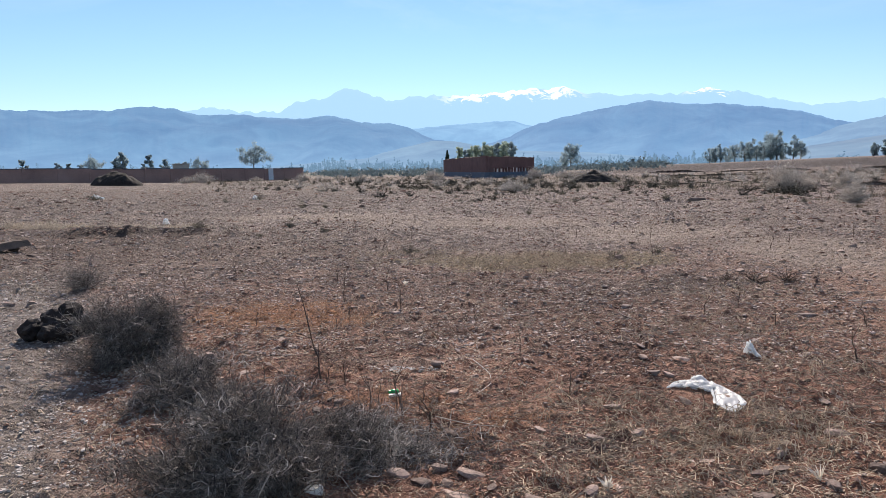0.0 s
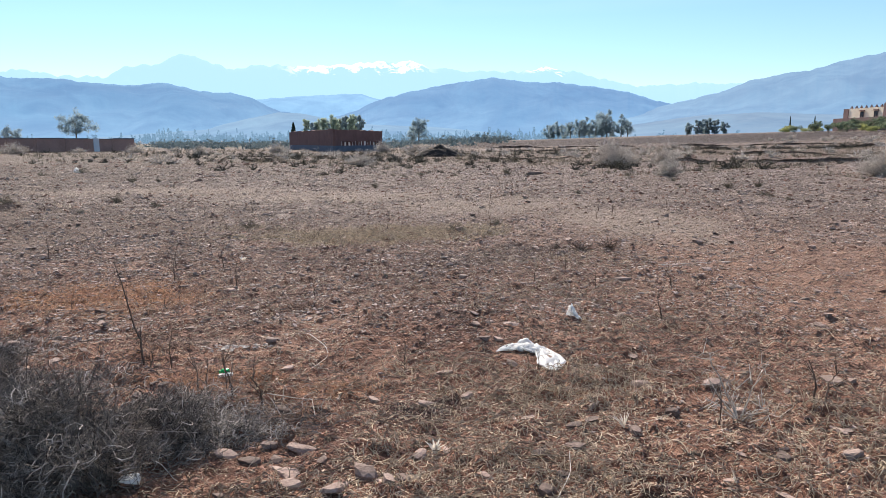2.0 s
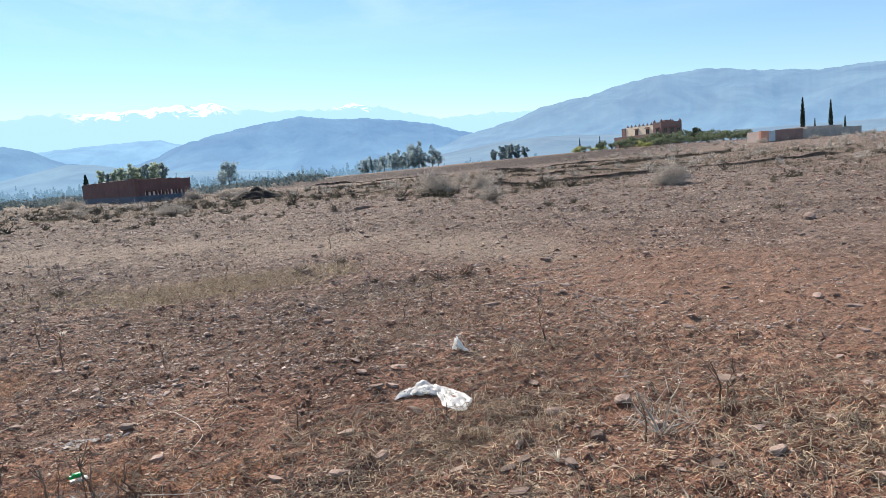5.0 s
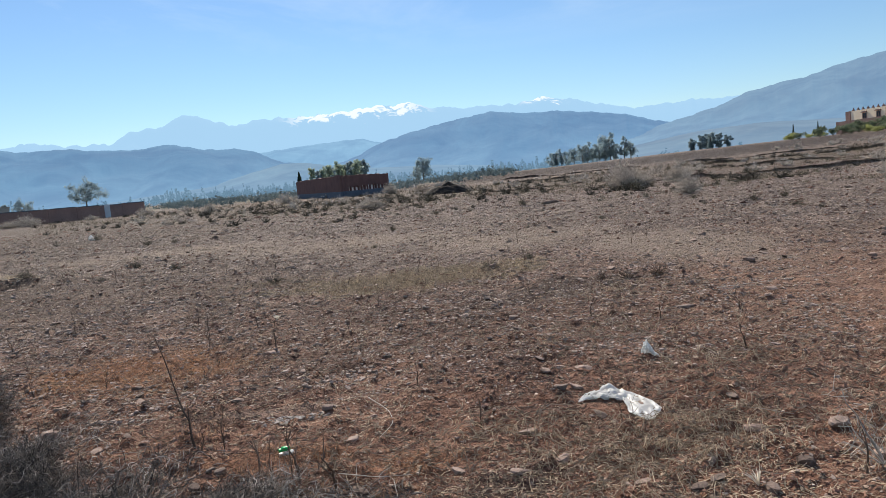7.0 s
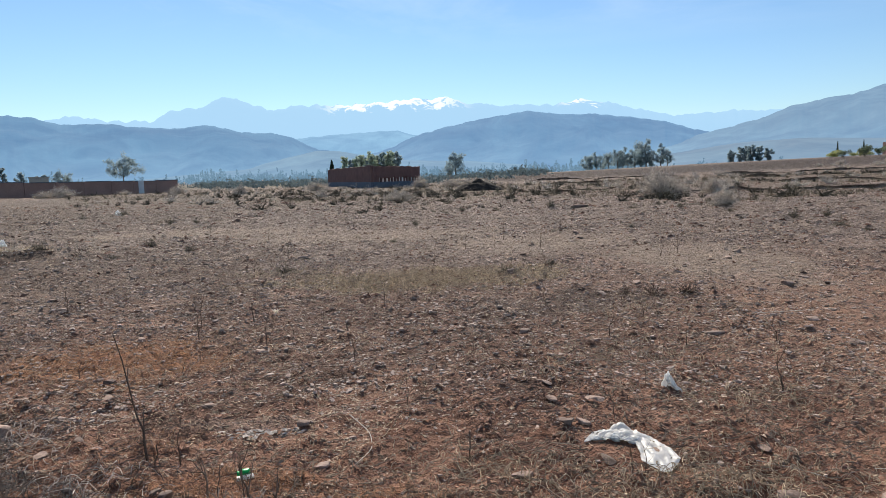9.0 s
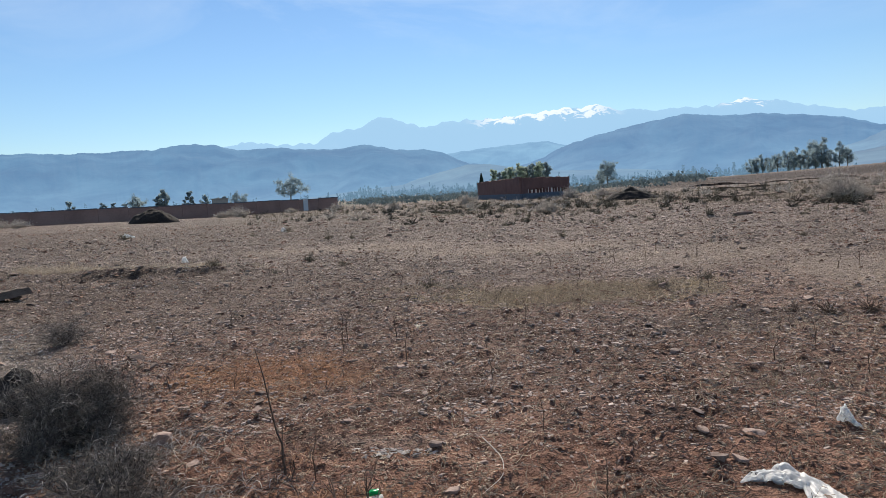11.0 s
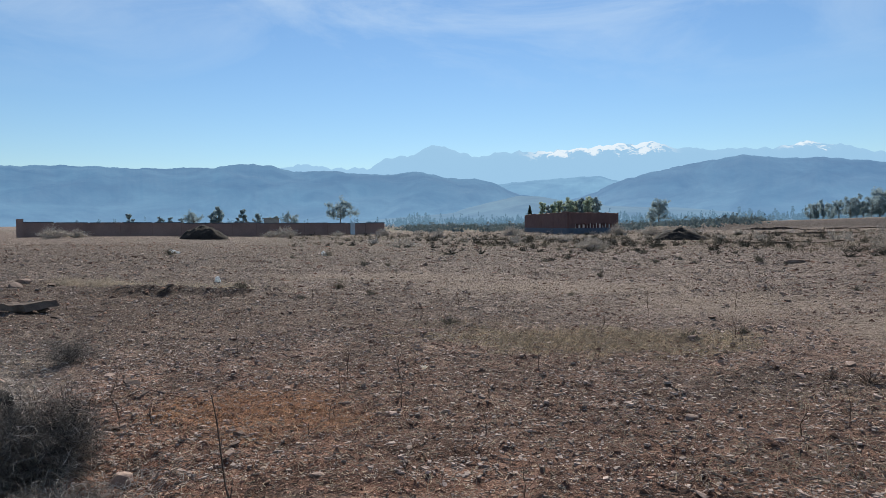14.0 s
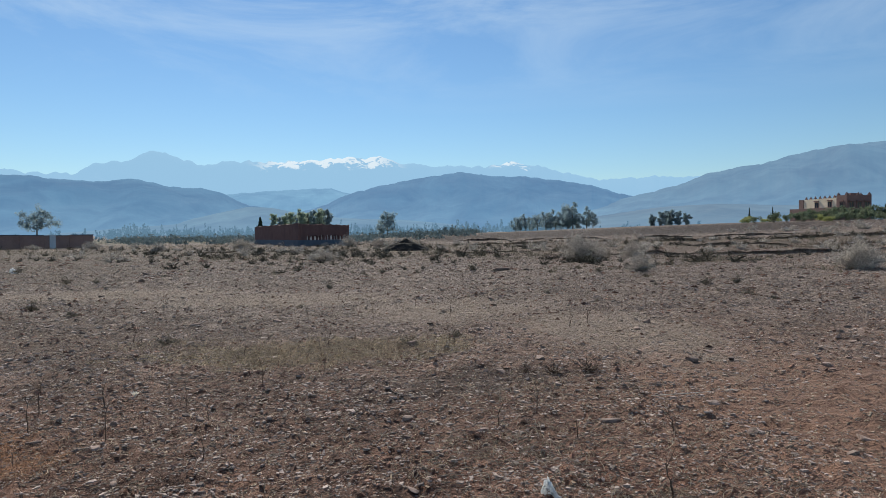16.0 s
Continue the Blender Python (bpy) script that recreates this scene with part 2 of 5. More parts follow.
PALEBUSH_M = mottled("bleached_twigs", (0.4, 0.365, 0.33), (0.74, 0.69, 0.63), 5, 40, 0.7, 0, vary=0.35, sheer=0.45)
DARKSCRUB_M = mottled("dark_dry_scrub", (0.045, 0.04, 0.03), (0.13, 0.115, 0.085), 5, 40, 0.9, 0, vary=0.4, sheer=0.12)
SCRUB_M = mottled("dry_scrub", (0.1, 0.085, 0.062), (0.26, 0.22, 0.16), 5, 40, 0.85, 0, vary=0.45, sheer=0.2)
BANKGRASS_M = mottled("bleached_grass", (0.34, 0.28, 0.21), (0.62, 0.53, 0.42), 8, 60, 0.8, 0, vary=0.35, sheer=0.35)
ORANGE_M = mottled("orange_dry_weed", (0.38, 0.215, 0.125), (0.64, 0.42, 0.27), 8, 60, 0.85, 0, vary=0.4, sheer=0.3)
DUNG_M = mottled("dark_dung", (0.012, 0.009, 0.008), (0.035, 0.026, 0.022), 20, 150, 0.8, 0.6, 0.01)
SPOIL_M = mottled("dark_spoil", (0.012, 0.01, 0.009), (0.037, 0.03, 0.026), 2, 20, 0.95, 0.5, 0.05)
BAG_M = mottled("white_plastic_film", (0.72, 0.73, 0.73), (0.9, 0.9, 0.89), 10, 60, 0.35, 0.1, 0.003, sheer=0.6)
GREEN_M = mottled("green_plastic", (0.0, 0.28, 0.07), (0.02, 0.5, 0.14), 30, 100, 0.25, 0, sheer=0.4)
CLAY_M = mottled("clay_wall_render", (0.2, 0.13, 0.113), (0.31, 0.21, 0.185), 0.5, 9, 0.95, 0.4, 0.02)
RUIN_M = mottled("red_earth_blocks", (0.1, 0.056, 0.052), (0.165, 0.095, 0.086), 0.8, 12, 0.95, 0.5, 0.02)
PLINTH_M = mottled("grey_concrete_plinth", (0.06, 0.08, 0.11), (0.11, 0.138, 0.18), 1.2, 16, 0.9, 0.4, 0.01)
CREAM_M = mottled("cream_plaster", (0.68, 0.57, 0.42), (0.78, 0.68, 0.53), 0.6, 10, 0.9, 0.2, 0.01)
BRICKRED_M = mottled("red_house_plaster", (0.17, 0.11, 0.098), (0.25, 0.165, 0.148), 0.6, 10, 0.9, 0.2, 0.01)
SALMON_M = mottled("salmon_plaster", (0.55, 0.27, 0.19), (0.68, 0.36, 0.26), 0.6, 10, 0.9, 0.2, 0.01)
BLOCK_M = mottled("grey_block_wall", (0.27, 0.25, 0.23), (0.42, 0.39, 0.36), 0.8, 10, 0.9, 0.3, 0.01)
METAL_M = mottled("painted_sheet_metal", (0.4, 0.45, 0.5), (0.55, 0.6, 0.64), 1, 20, 0.5, 0.1, 0.005)
GLASS_M = mottled("dark_window_glass", (0.02, 0.022, 0.026), (0.05, 0.055, 0.06), 1, 10, 0.1, 0)
PINK_M = mottled("pale_pink_plaster", (0.55, 0.43, 0.37), (0.68, 0.55, 0.48), 0.6, 10, 0.9, 0.2, 0.01)
WHITE_M = mottled("gap_backing_white", (0.6, 0.6, 0.58), (0.78, 0.78, 0.76), 0.6, 10, 0.9, 0.2, 0.01)
BARK_M = mottled("bark", (0.1, 0.08, 0.065), (0.26, 0.22, 0.18), 3, 30, 0.95, 0.4, 0.02)
SLAB_M = mottled("weathered_slab", (0.075, 0.053, 0.042), (0.18, 0.135, 0.105), 4, 50, 0.9, 0.4, 0.006)
# eucalyptus colour lightened and blued: haze over 200 m painted into the leaves
LEAF_M = mottled("hazed_eucalyptus_leaves", (0.22, 0.295, 0.33), (0.35, 0.43, 0.45), 0.6, 5, 1.0, 0, vary=0.2, sheer=0.55)
# olive colour paled, with haze and sunlit brightness put into the leaves
OLIVE_M = mottled("hazed_olive_leaves", (0.3, 0.36, 0.28), (0.48, 0.54, 0.42), 0.6, 5, 1.0, 0, vary=0.2, sheer=0.5)
HEDGE_M = mottled("hedge_leaves", (0.09, 0.115, 0.075), (0.2, 0.24, 0.15), 0.6, 5, 0.85, 0, vary=0.3, sheer=0.4)
LIME_M = mottled("yellow_green_leaves", (0.2, 0.22, 0.08), (0.4, 0.42, 0.17), 0.6, 5, 0.55, 0, vary=0.3, sheer=0.5)
CYPRESS_M = mottled("cypress_leaves", (0.03, 0.045, 0.03), (0.07, 0.095, 0.06), 0.6, 5, 0.6, 0, vary=0.25, sheer=0.2)
# grey-blue of the distance haze is put into this leaf colour
HAZED_LEAF_M = mottled("hazed_distant_leaves", (0.085, 0.115, 0.125), (0.14, 0.18, 0.185), 0.05, 0.6, 1.0, 0, vary=0.2, sheer=0.3)

# ---- mesh helpers ----
rng = np.random.default_rng(7)


def part(name, mesh, mat, parent=None, label=""):
    """One mesh object of a bmesh or a mesh, alone or under a thing or a part."""
    if isinstance(mesh, bmesh.types.BMesh):
        data = bpy.data.meshes.new(name)
        mesh.to_mesh(data)
        mesh.free()
    else:
        data = mesh
    if not data.materials:
        data.materials.append(mat)
    ob = new(name, data)
    if parent is not None:
        ob.parent = parent
    return tagged(ob, label)


def from_arrays(name, verts, faces, smooth=False):
    """A mesh from numpy arrays: verts (n, 3), faces (m, k) all of one size."""
    verts, faces = np.asarray(verts, float), np.asarray(faces, int)
    data = bpy.data.meshes.new(name)
    n, k = faces.shape
    data.vertices.add(len(verts)), data.loops.add(n * k), data.polygons.add(n)
    data.vertices.foreach_set("co", verts.ravel())
    data.loops.foreach_set("vertex_index", faces.ravel())
    data.polygons.foreach_set("loop_start", np.arange(0, n * k, k))
    data.polygons.foreach_set("use_smooth", np.full(n, smooth))
    data.update(calc_edges=True)
    data.validate()
    return data


def lattice(i, j, seed):
    v = np.sin(i * 127.1 + j * 311.7 + seed * 74.7) * 43758.5453
    return v - np.floor(v)


def vnoise(x, y, seed=0):
    """Smooth value noise, 0 to 1."""
    i, j = np.floor(x), np.floor(y)
    u, v = x - i, y - j
    u, v = u * u * (3 - 2 * u), v * v * (3 - 2 * v)
    a, b, c, d = lattice(i, j, seed), lattice(i + 1, j, seed), lattice(i, j + 1, seed), lattice(i + 1, j + 1, seed)
    return (a * (1 - u) + b * u) * (1 - v) + (c * (1 - u) + d * u) * v


def fractal(x, y, seed=0, octaves=4):
    return sum(vnoise(x * 2 ** o, y * 2 ** o, seed + 3 * o) / 2 ** (o + 1) for o in range(octaves))


def ease(v):
    v = np.clip(v, 0, 1)
    return v * v * (3 - 2 * v)


def lie(x, y):
    """The broad lie of the land."""
    r, az = np.hypot(x, y), np.degrees(np.arctan2(x, y))
    rise = 0.45 + 0.55 * ease((-az - 25) / 14) * ease((az + 150) / 40) + 0.72 * ease((az - 2) / 25) * ease((150 - az) / 40)
    knoll = 1.7 * np.exp(-(((x - 112) / 55) ** 2 + ((y - 128) / 55) ** 2)) + 0.95 * ease((az - 1) / 11) * ease((150 - az) / 40) * ease((r - 85) / 70)
    return 0.03 + 0.015 * x * np.exp(-((r / 14) ** 2)) + rise * (1 - np.exp(-((r / 80) ** 1.3))) + knoll + 0.003 * np.maximum(r - 300, 0)


def ground_at(x, y):
    """The height of the ground, with its small relief."""
    x, y = np.asarray(x, float), np.asarray(y, float)
    r = np.hypot(x, y)
    near = 1 / (1 + (r / 55) ** 2)
    z = lie(x, y) + 0.08 * (fractal(x * 0.7, y * 0.7, 5) - 0.5) + near * (0.07 + 0.15 * ease((r - 11) / 8)) * (fractal(x * 2.6, y * 2.6, 11) - 0.5) + near * 0.16 * np.maximum(fractal(x * 9, y * 9, 23, 3) - 0.46, 0)
    # the rough field beyond, humped and ditched
    z = z + 0.34 * ease((r - 26) / 14) * ease((120 - r) / 30) * (fractal(x * 0.33, y * 0.33, 61, 4) - 0.5) * ease((np.degrees(np.arctan2(x, y)) + 22) / 16)
    z = z + 0.2 * np.exp(-(((y - 16.6 - 0.05 * x) / 0.28) ** 2)) * ease((x + 11.5) / 1.5) * ease((-5.5 - x) / 1.5)
    return z


def ground_sheet():
    angles = np.radians(np.concatenate([np.linspace(-47, 62, 400), np.linspace(62, 313, 70)[1:-1]]))
    radii = np.concatenate([[0.02], np.geomspace(0.8, 1.9, 8)[:-1], np.geomspace(1.9, 30, 290)[:-1], np.geomspace(30, 130, 190)[:-1], np.geomspace(130, 4900, 70)])
    a, r = np.meshgrid(angles, radii)
    x, y = 0.4 + r * np.sin(a), 0.3 + r * np.cos(a)
    verts = np.stack([x, y, ground_at(x, y)], -1).reshape(-1, 3)
    rows, cols = len(radii), len(angles)
    i, j = np.meshgrid(np.arange(rows - 1), np.arange(cols), indexing="ij")
    n = (j + 1) % cols
    faces = np.stack([i * cols + j, (i + 1) * cols + j, (i + 1) * cols + n, i * cols + n], -1).reshape(-1, 4)[:, ::-1]
    return from_arrays("ground", verts, faces, True)


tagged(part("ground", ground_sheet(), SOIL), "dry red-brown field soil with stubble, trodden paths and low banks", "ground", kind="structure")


def spot(x, y, sink=0.0):
    return float(ground_at(x, y)) - sink


def polar(az, r):
    """A place on the plan from its bearing (degrees right of ahead) and distance."""
    return 0.4 + r * math.sin(radians(az)), 0.3 + r * math.cos(radians(az))


# ---- mountains ----
def ridge_mesh(name, knots, far, depth, seed, rough):
    """A mountain front: its crest rises to the knots (bearing, elevation in degrees), its flank runs down toward the plain in gullies."""
    az = np.linspace(knots[0][0], knots[-1][0], 900)
    crest = np.interp(az, [k[0] for k in knots], [k[1] for k in knots])
    kernel = np.hanning(13) / np.hanning(13).sum()
    crest = np.convolve(np.pad(crest, 6, mode="edge"), kernel, "valid")
    crest = crest + rough * (fractal(az * 1.6, az * 0 + seed, seed, 5) - 0.5)
    rows = []
    for v in np.linspace(0, 1.12, 34):
        r = far * (1 - depth * (1 - v))
        tall = far * np.tan(np.radians(crest)) + 1.6
        up = ease(min(v, 1.0)) ** 0.9 if v <= 1 else 1 - (v - 1) * 3
        gully = (fractal(az * 0.35 + 0.5 * np.sin(v * 5 + seed), np.full_like(az, v * 4.0 + seed), seed + 5, 4) - 0.5) * 0.2 * min(1, 4 * v * max(1 - v, 0) + 0.04)
        z = tall * np.clip(up + gully, 0, 1.0 if v <= 1 else 2.0)
        base = lie(r * np.sin(np.radians(az)), r * np.cos(np.radians(az))) - 2
        rows.append(np.stack([0.4 + r * np.sin(np.radians(az)), 0.3 + r * np.cos(np.radians(az)), np.maximum(z, base) if v else base - 20], -1))
    cols, count = len(az), len(rows)
    i, j = np.meshgrid(np.arange(count - 1), np.arange(cols - 1), indexing="ij")
    faces = np.stack([i * cols + j, i * cols + j + 1, (i + 1) * cols + j + 1, (i + 1) * cols + j], -1).reshape(-1, 4)
    return from_arrays(name, np.concatenate(rows), faces, True)


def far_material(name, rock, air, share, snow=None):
    """Distant slopes behind kilometres of bright air: the rock's own shading, with that air's haze painted over it as
    emission.
    """
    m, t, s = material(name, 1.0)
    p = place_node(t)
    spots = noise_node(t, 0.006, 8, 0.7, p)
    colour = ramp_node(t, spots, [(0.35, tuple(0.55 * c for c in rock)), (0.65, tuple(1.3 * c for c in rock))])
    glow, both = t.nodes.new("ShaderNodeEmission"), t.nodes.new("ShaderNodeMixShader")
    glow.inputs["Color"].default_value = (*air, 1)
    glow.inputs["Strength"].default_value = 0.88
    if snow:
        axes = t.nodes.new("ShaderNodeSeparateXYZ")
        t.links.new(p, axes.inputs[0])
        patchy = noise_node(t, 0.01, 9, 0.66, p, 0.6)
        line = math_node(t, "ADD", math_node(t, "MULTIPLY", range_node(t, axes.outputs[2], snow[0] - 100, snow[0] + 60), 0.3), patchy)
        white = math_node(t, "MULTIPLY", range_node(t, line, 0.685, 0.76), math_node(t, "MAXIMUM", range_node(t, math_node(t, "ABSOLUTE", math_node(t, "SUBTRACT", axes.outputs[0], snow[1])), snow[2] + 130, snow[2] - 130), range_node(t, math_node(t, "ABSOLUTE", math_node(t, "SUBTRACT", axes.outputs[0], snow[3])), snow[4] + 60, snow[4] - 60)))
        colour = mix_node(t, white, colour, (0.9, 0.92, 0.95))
        # the snow's bright white is put into the emission as well
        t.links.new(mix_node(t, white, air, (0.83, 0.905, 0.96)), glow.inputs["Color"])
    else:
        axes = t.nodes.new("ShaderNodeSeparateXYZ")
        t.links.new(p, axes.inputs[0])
        # haze painted thicker toward the foot of the slopes
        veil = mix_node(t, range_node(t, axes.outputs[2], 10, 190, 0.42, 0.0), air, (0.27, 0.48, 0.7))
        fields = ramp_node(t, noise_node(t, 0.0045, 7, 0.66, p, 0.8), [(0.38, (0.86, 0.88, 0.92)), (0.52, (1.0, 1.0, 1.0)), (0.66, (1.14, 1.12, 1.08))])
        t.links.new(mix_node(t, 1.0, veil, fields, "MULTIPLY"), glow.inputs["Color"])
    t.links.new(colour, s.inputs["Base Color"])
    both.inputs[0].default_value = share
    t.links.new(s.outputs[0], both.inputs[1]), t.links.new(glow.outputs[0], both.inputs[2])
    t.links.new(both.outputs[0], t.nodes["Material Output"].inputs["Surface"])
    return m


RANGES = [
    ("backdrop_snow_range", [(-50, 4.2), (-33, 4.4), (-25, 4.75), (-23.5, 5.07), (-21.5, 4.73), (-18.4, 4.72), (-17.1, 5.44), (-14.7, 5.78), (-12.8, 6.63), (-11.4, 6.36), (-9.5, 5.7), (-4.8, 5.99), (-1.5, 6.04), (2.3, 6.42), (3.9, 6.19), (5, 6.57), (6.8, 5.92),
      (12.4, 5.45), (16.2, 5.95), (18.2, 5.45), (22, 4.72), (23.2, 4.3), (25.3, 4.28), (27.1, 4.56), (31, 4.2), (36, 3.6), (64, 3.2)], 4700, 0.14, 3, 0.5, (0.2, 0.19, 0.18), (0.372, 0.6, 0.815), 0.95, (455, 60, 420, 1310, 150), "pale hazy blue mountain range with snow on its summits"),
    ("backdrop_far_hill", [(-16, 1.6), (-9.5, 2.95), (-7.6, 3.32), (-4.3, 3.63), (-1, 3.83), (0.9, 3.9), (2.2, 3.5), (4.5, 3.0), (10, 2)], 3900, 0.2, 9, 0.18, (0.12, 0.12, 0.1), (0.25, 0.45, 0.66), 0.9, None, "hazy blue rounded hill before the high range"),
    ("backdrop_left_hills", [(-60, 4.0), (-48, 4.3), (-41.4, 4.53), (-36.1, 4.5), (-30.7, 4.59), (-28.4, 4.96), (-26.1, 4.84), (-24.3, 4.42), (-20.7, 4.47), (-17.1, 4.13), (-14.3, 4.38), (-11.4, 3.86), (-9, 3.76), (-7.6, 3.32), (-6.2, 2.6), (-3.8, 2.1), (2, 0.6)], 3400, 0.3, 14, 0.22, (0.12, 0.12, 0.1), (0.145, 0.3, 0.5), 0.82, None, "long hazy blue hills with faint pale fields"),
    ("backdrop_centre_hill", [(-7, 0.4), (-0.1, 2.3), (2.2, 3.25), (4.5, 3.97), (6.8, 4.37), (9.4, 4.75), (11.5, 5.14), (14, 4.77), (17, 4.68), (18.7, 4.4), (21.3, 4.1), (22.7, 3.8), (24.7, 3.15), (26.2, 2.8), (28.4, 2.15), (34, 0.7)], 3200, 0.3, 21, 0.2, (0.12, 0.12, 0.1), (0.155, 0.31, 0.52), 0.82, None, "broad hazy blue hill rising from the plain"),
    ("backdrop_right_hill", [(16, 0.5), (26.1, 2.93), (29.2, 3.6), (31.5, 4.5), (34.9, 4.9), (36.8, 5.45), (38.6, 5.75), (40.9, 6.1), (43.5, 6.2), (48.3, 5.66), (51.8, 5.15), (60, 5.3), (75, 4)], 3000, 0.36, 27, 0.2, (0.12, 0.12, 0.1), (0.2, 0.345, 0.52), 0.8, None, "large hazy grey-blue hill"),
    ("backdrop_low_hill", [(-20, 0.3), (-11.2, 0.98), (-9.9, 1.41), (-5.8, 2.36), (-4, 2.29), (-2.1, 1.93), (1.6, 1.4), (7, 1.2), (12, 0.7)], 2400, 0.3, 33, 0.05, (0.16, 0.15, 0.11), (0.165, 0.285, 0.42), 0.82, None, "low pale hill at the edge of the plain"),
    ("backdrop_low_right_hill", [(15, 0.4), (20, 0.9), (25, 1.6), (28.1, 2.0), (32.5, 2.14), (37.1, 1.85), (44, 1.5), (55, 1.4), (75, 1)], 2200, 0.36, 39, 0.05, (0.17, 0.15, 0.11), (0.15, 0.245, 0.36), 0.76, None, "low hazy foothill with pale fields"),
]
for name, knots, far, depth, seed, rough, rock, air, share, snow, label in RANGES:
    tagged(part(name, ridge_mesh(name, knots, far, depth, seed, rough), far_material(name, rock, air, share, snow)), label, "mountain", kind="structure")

# ---- trees ----
def tube(path, radii, sides=5):
    """Verts and quads of a tapered tube along a path."""
    path, radii = np.asarray(path, float), np.asarray(radii, float)
    ahead = np.gradient(path, axis=0)
    ahead /= np.linalg.norm(ahead, axis=1, keepdims=True) + 1e-9
    ref = np.where(np.abs(ahead[:, 2:]) > 0.9, [[1.0, 0, 0]], [[0, 0, 1.0]])
    u = np.cross(ahead, ref)
    u /= np.linalg.norm(u, axis=1, keepdims=True) + 1e-9
    v = np.cross(ahead, u)
    a = np.linspace(0, 2 * np.pi, sides, endpoint=False)
    ring = u[:, None] * np.cos(a)[None, :, None] + v[:, None] * np.sin(a)[None, :, None]
    verts = (path[:, None] + ring * radii[:, None, None]).reshape(-1, 3)
    i, j = np.meshgrid(np.arange(len(path) - 1), np.arange(sides), indexing="ij")
    n = (j + 1) % sides
    return verts, np.stack([i * sides + j, i * sides + n, (i + 1) * sides + n, (i + 1) * sides + j], -1).reshape(-1, 4)


def join(pieces):
    """Several (verts, quads) as one."""
    verts, faces, n = [], [], 0
    for v, f in pieces:
        verts.append(v), faces.append(f + n)
        n += len(v)
    return np.concatenate(verts), np.concatenate(faces)


def leaf_quads(centres, size, droop, r):
    """Pointed leaves as small folded diamonds, at random turns."""
    n = len(centres)
    d = r.normal(size=(n, 3))
    d[:, 2] -= droop
    d /= np.linalg.norm(d, axis=1, keepdims=True)
    w = np.cross(d, r.normal(size=(n, 3)))
    w /= np.linalg.norm(w, axis=1, keepdims=True)
    s = size * r.uniform(0.6, 1.4, (n, 1))
    verts = np.stack([centres - d * s, centres + w * s * 0.45, centres + d * s, centres - w * s * 0.45], 1).reshape(-1, 3)
    return verts, np.arange(4 * n).reshape(-1, 4)


def tree(tall, wide, seed, leaf, clumps, low=0.3, leaves=210, size=0.21, droop=0.5, spread=1.0):
    """A tree with a tapered trunk, limbs that each carry clumps of leaves, and gaps between them."""
    r = np.random.default_rng(seed)
    wood, crown = [], []
    bend = r.normal(0, 0.03 * tall, 2)
    s = np.linspace(0, 1, 7)
    trunk = np.stack([bend[0] * s ** 2, bend[1] * s ** 2, s * tall * 0.82], -1)
    wood.append(tube(trunk, 0.028 * tall * (1 - 0.85 * s) + 0.02, 7))
    for k in range(clumps):
        f = low + (1 - low) * (k + r.uniform(0, 1)) / clumps
        a = k * 2.4 + r.uniform(-0.6, 0.6)
        reach = wide * 0.5 * (1.05 - 0.75 * abs(f - 0.62) / 0.5) * r.uniform(0.35, 1.0) * spread
        start = np.array([np.interp(f * 0.75, s * 0.82, trunk[:, 0]), np.interp(f * 0.75, s * 0.82, trunk[:, 1]), f * 0.75 * tall])
        tip = np.array([reach * math.cos(a), reach * math.sin(a), f * tall * r.uniform(0.9, 0.99)])
        q = np.linspace(0, 1, 4)[:, None]
        limb = start + (tip - start) * q + np.array([0, 0, 0.06 * tall]) * q * (1 - q)
        wood.append(tube(limb, np.linspace(0.011, 0.003, 4) * tall, 4))
        for spray in range(7):
            # each rounded spray sits on its own twig along the outer limb
            at = start + (tip - start) * r.uniform(0.5, 1.08) + r.normal(0, 0.06 * wide, 3) * np.array([1, 1, 0.8])
            wood.append(tube([limb[2], (limb[2] + at) / 2 + r.normal(0, 0.02 * wide, 3), at], np.array([0.003, 0.002, 0.001]) * tall, 3))
            pts = r.normal(0, 1, (leaves // 3, 3))
            pts *= wide * r.uniform(0.05, 0.115) * r.uniform(0.05, 1.2, (len(pts), 1)) ** 0.5 / np.linalg.norm(pts, axis=1, keepdims=True) * np.array([1.15, 1.15, r.uniform(0.7, 1.5)])
            crown.append(leaf_quads(at + pts, size, droop, r))
    ob = new("tree")
    part("trunk", from_arrays("trunk", *join(wood), True), BARK_M, ob)
    part("crown", from_arrays("crown", *join(crown)), leaf, ob)
    return ob


def cypress(tall, wide, seed):
    r = np.random.default_rng(seed)
    n = 1400
    f = r.uniform(0.05, 1, n)
    rad = wide * 0.5 * np.sin(np.pi * np.clip(f, 0, 1) ** 0.6) ** 0.8 * r.uniform(0.5, 1.05, n)
    a = r.uniform(0, 2 * np.pi, n)
    ob = new("cypress")
    part("trunk", from_arrays("trunk", *tube([(0, 0, 0), (0, 0, tall * 0.5), (0, 0, tall * 0.9)], [0.14, 0.09, 0.02], 6), True), BARK_M, ob)
    part("crown", from_arrays("crown", *leaf_quads(np.stack([rad * np.cos(a), rad * np.sin(a), f * tall], -1), 0.22, -1.5, r)), CYPRESS_M, ob)
    return ob


